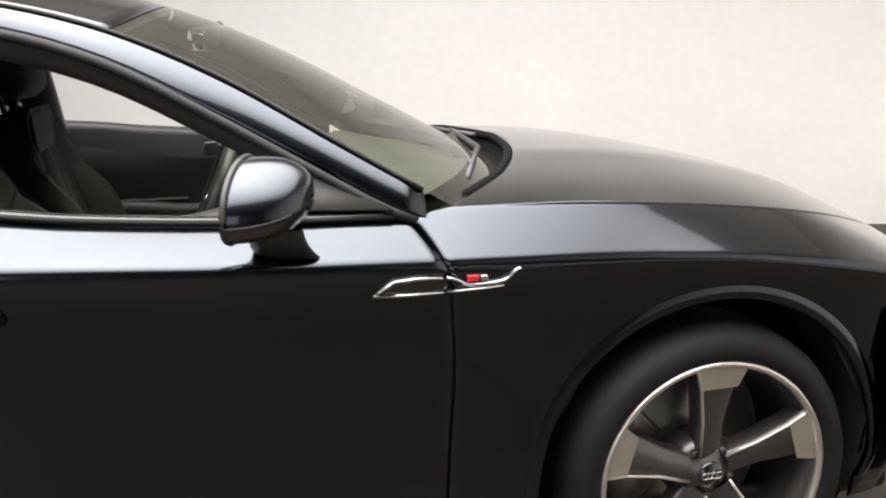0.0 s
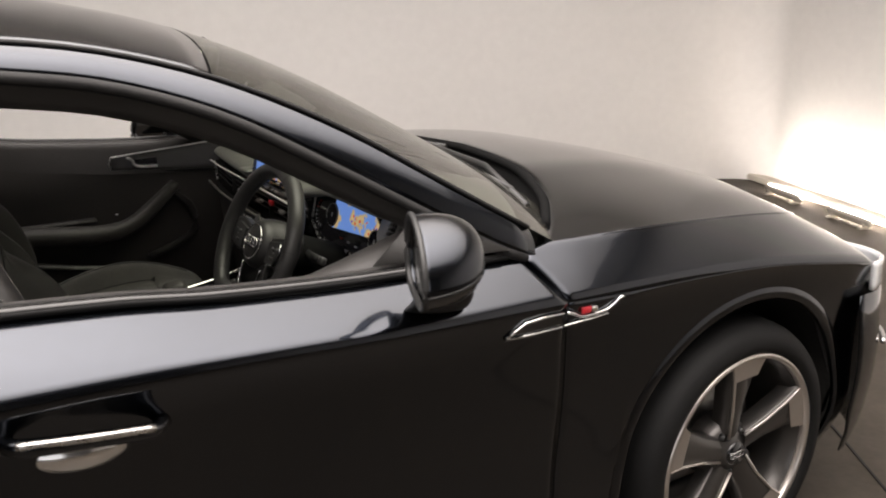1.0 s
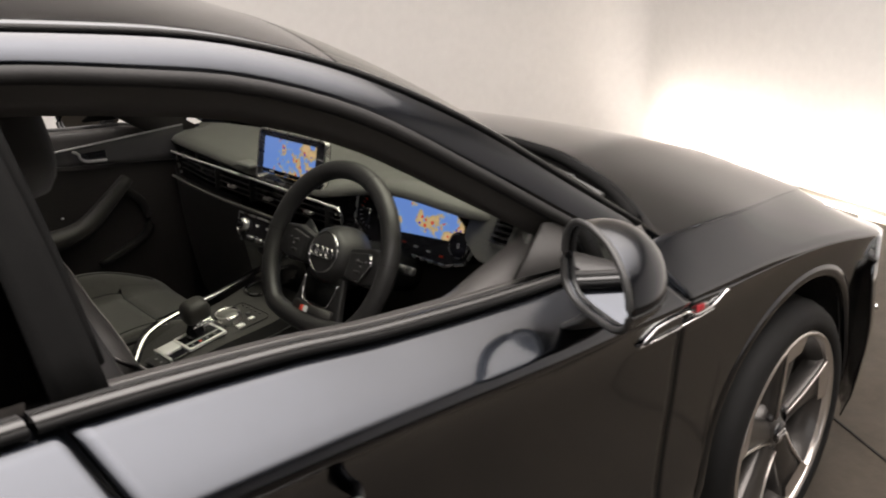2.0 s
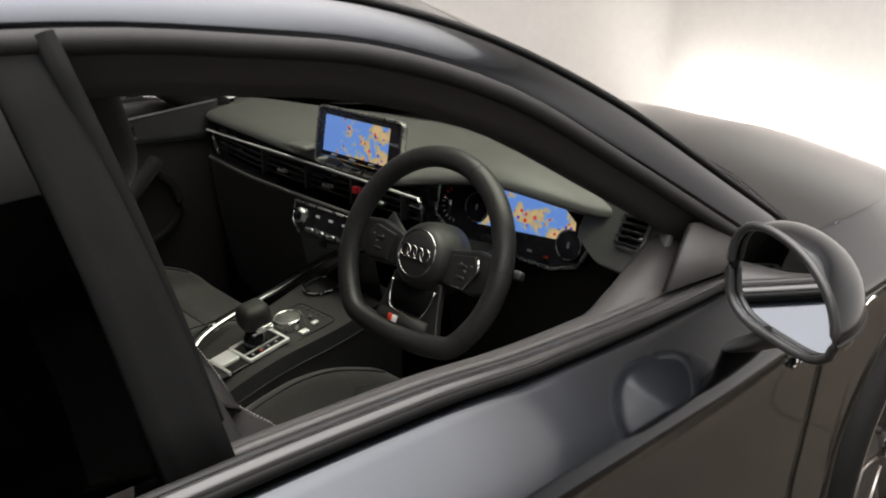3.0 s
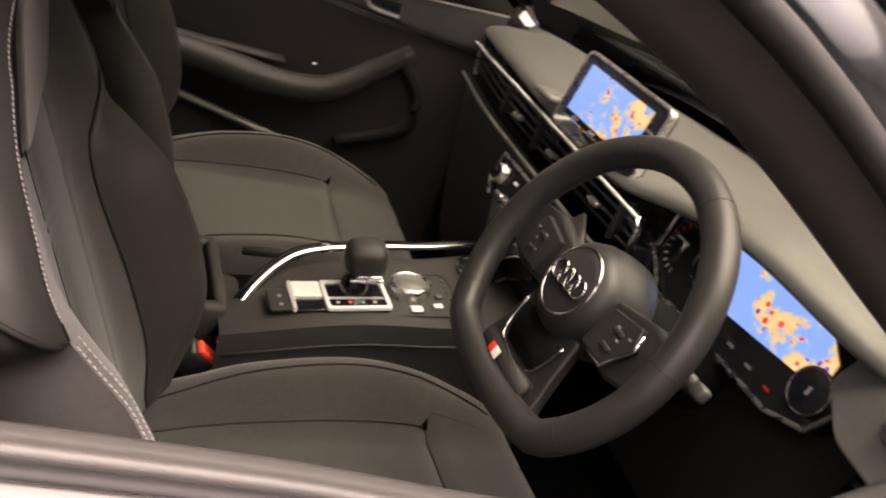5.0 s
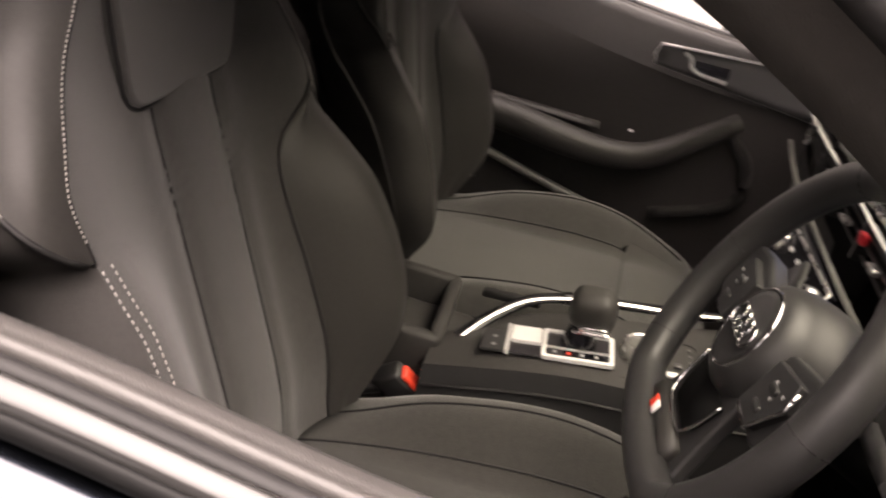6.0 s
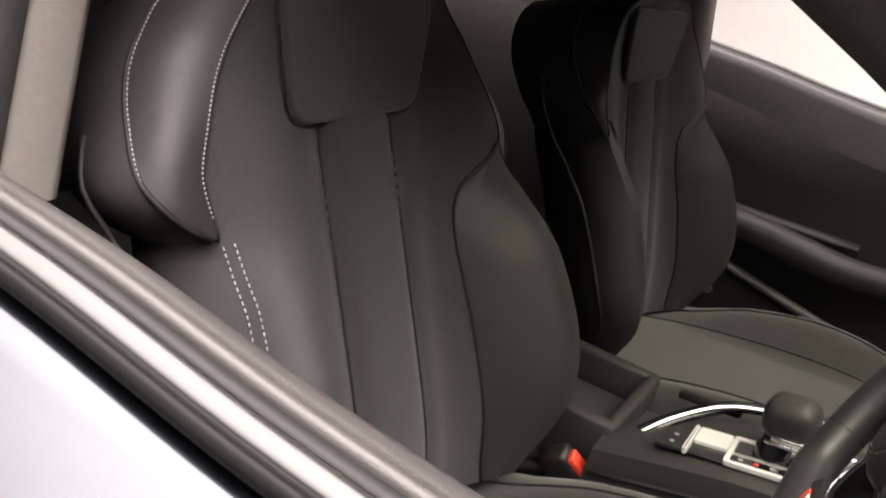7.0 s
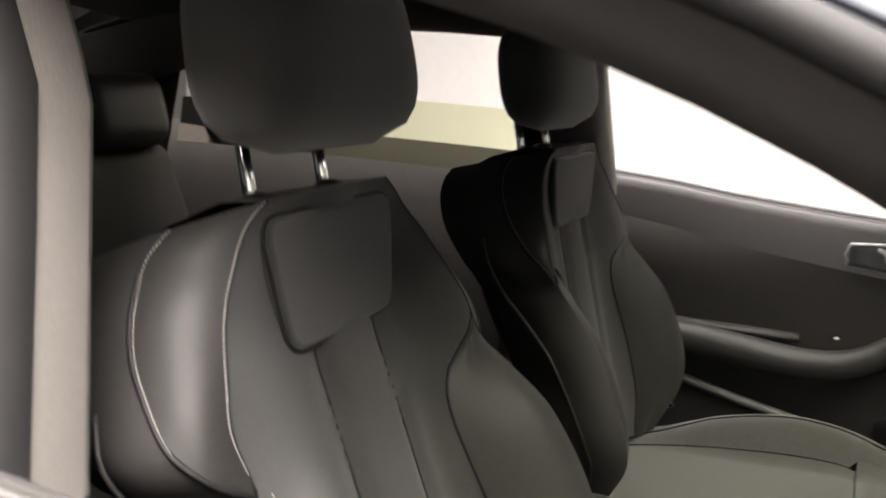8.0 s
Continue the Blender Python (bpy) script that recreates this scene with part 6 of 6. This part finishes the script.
# belt buckles between the seats, outer belt anchors
bk = new("belt_buckle")
bk.parent = car
tagged(bk, "black belt buckle with red release button")
bk.matrix_local = axes((-1.270, -0.104, 0.578), (0.032, 0.020, -0.035), (-0.15, 1, 0.35))
part("buckle_body", box(-0.004, 0, -0.022, 0.062, 0.028, 0.040, round_=0.006), BLACK, bk)
part("release_button", box(0, 0, -0.001, 0.050, 0.019, 0.010, round_=0.003), REDPLASTIC, bk, "red release button")
part("buckle_stem", tube([(-0.01, 0, -0.035), (-0.03, 0, -0.13)], 0.010, 8), BLACK, bk)
for y in (-0.63, 0.66):
    part("belt_anchor", box(-1.33, y, 0.60, 0.022, 0.012, 0.06, m=pose(0, 0, 0, 0, -25, 0), round_=0.005), ALU, car)
# inside mirror at the windscreen head
im = box(0, 0, 0, 0.035, 0.24, 0.062, round_=0.014, seg=3)
im.transform(pose(-1.00, 0.0, 1.262, 0, 8, 12))
part("inside_mirror", im, BLACK, car)
ig = plate(rounded(0.222, 0.050, 0.014), 0.002, axes((-1.0195, 0.004, 1.260), (0.21, -1, 0), (0.1, 0, 1)))
part("inside_mirror_glass", ig, MIRROR, car)
part("mirror_stem", tube([(-0.985, 0, 1.27), (-0.95, 0, 1.30)], 0.012, 8), BLACK, car)
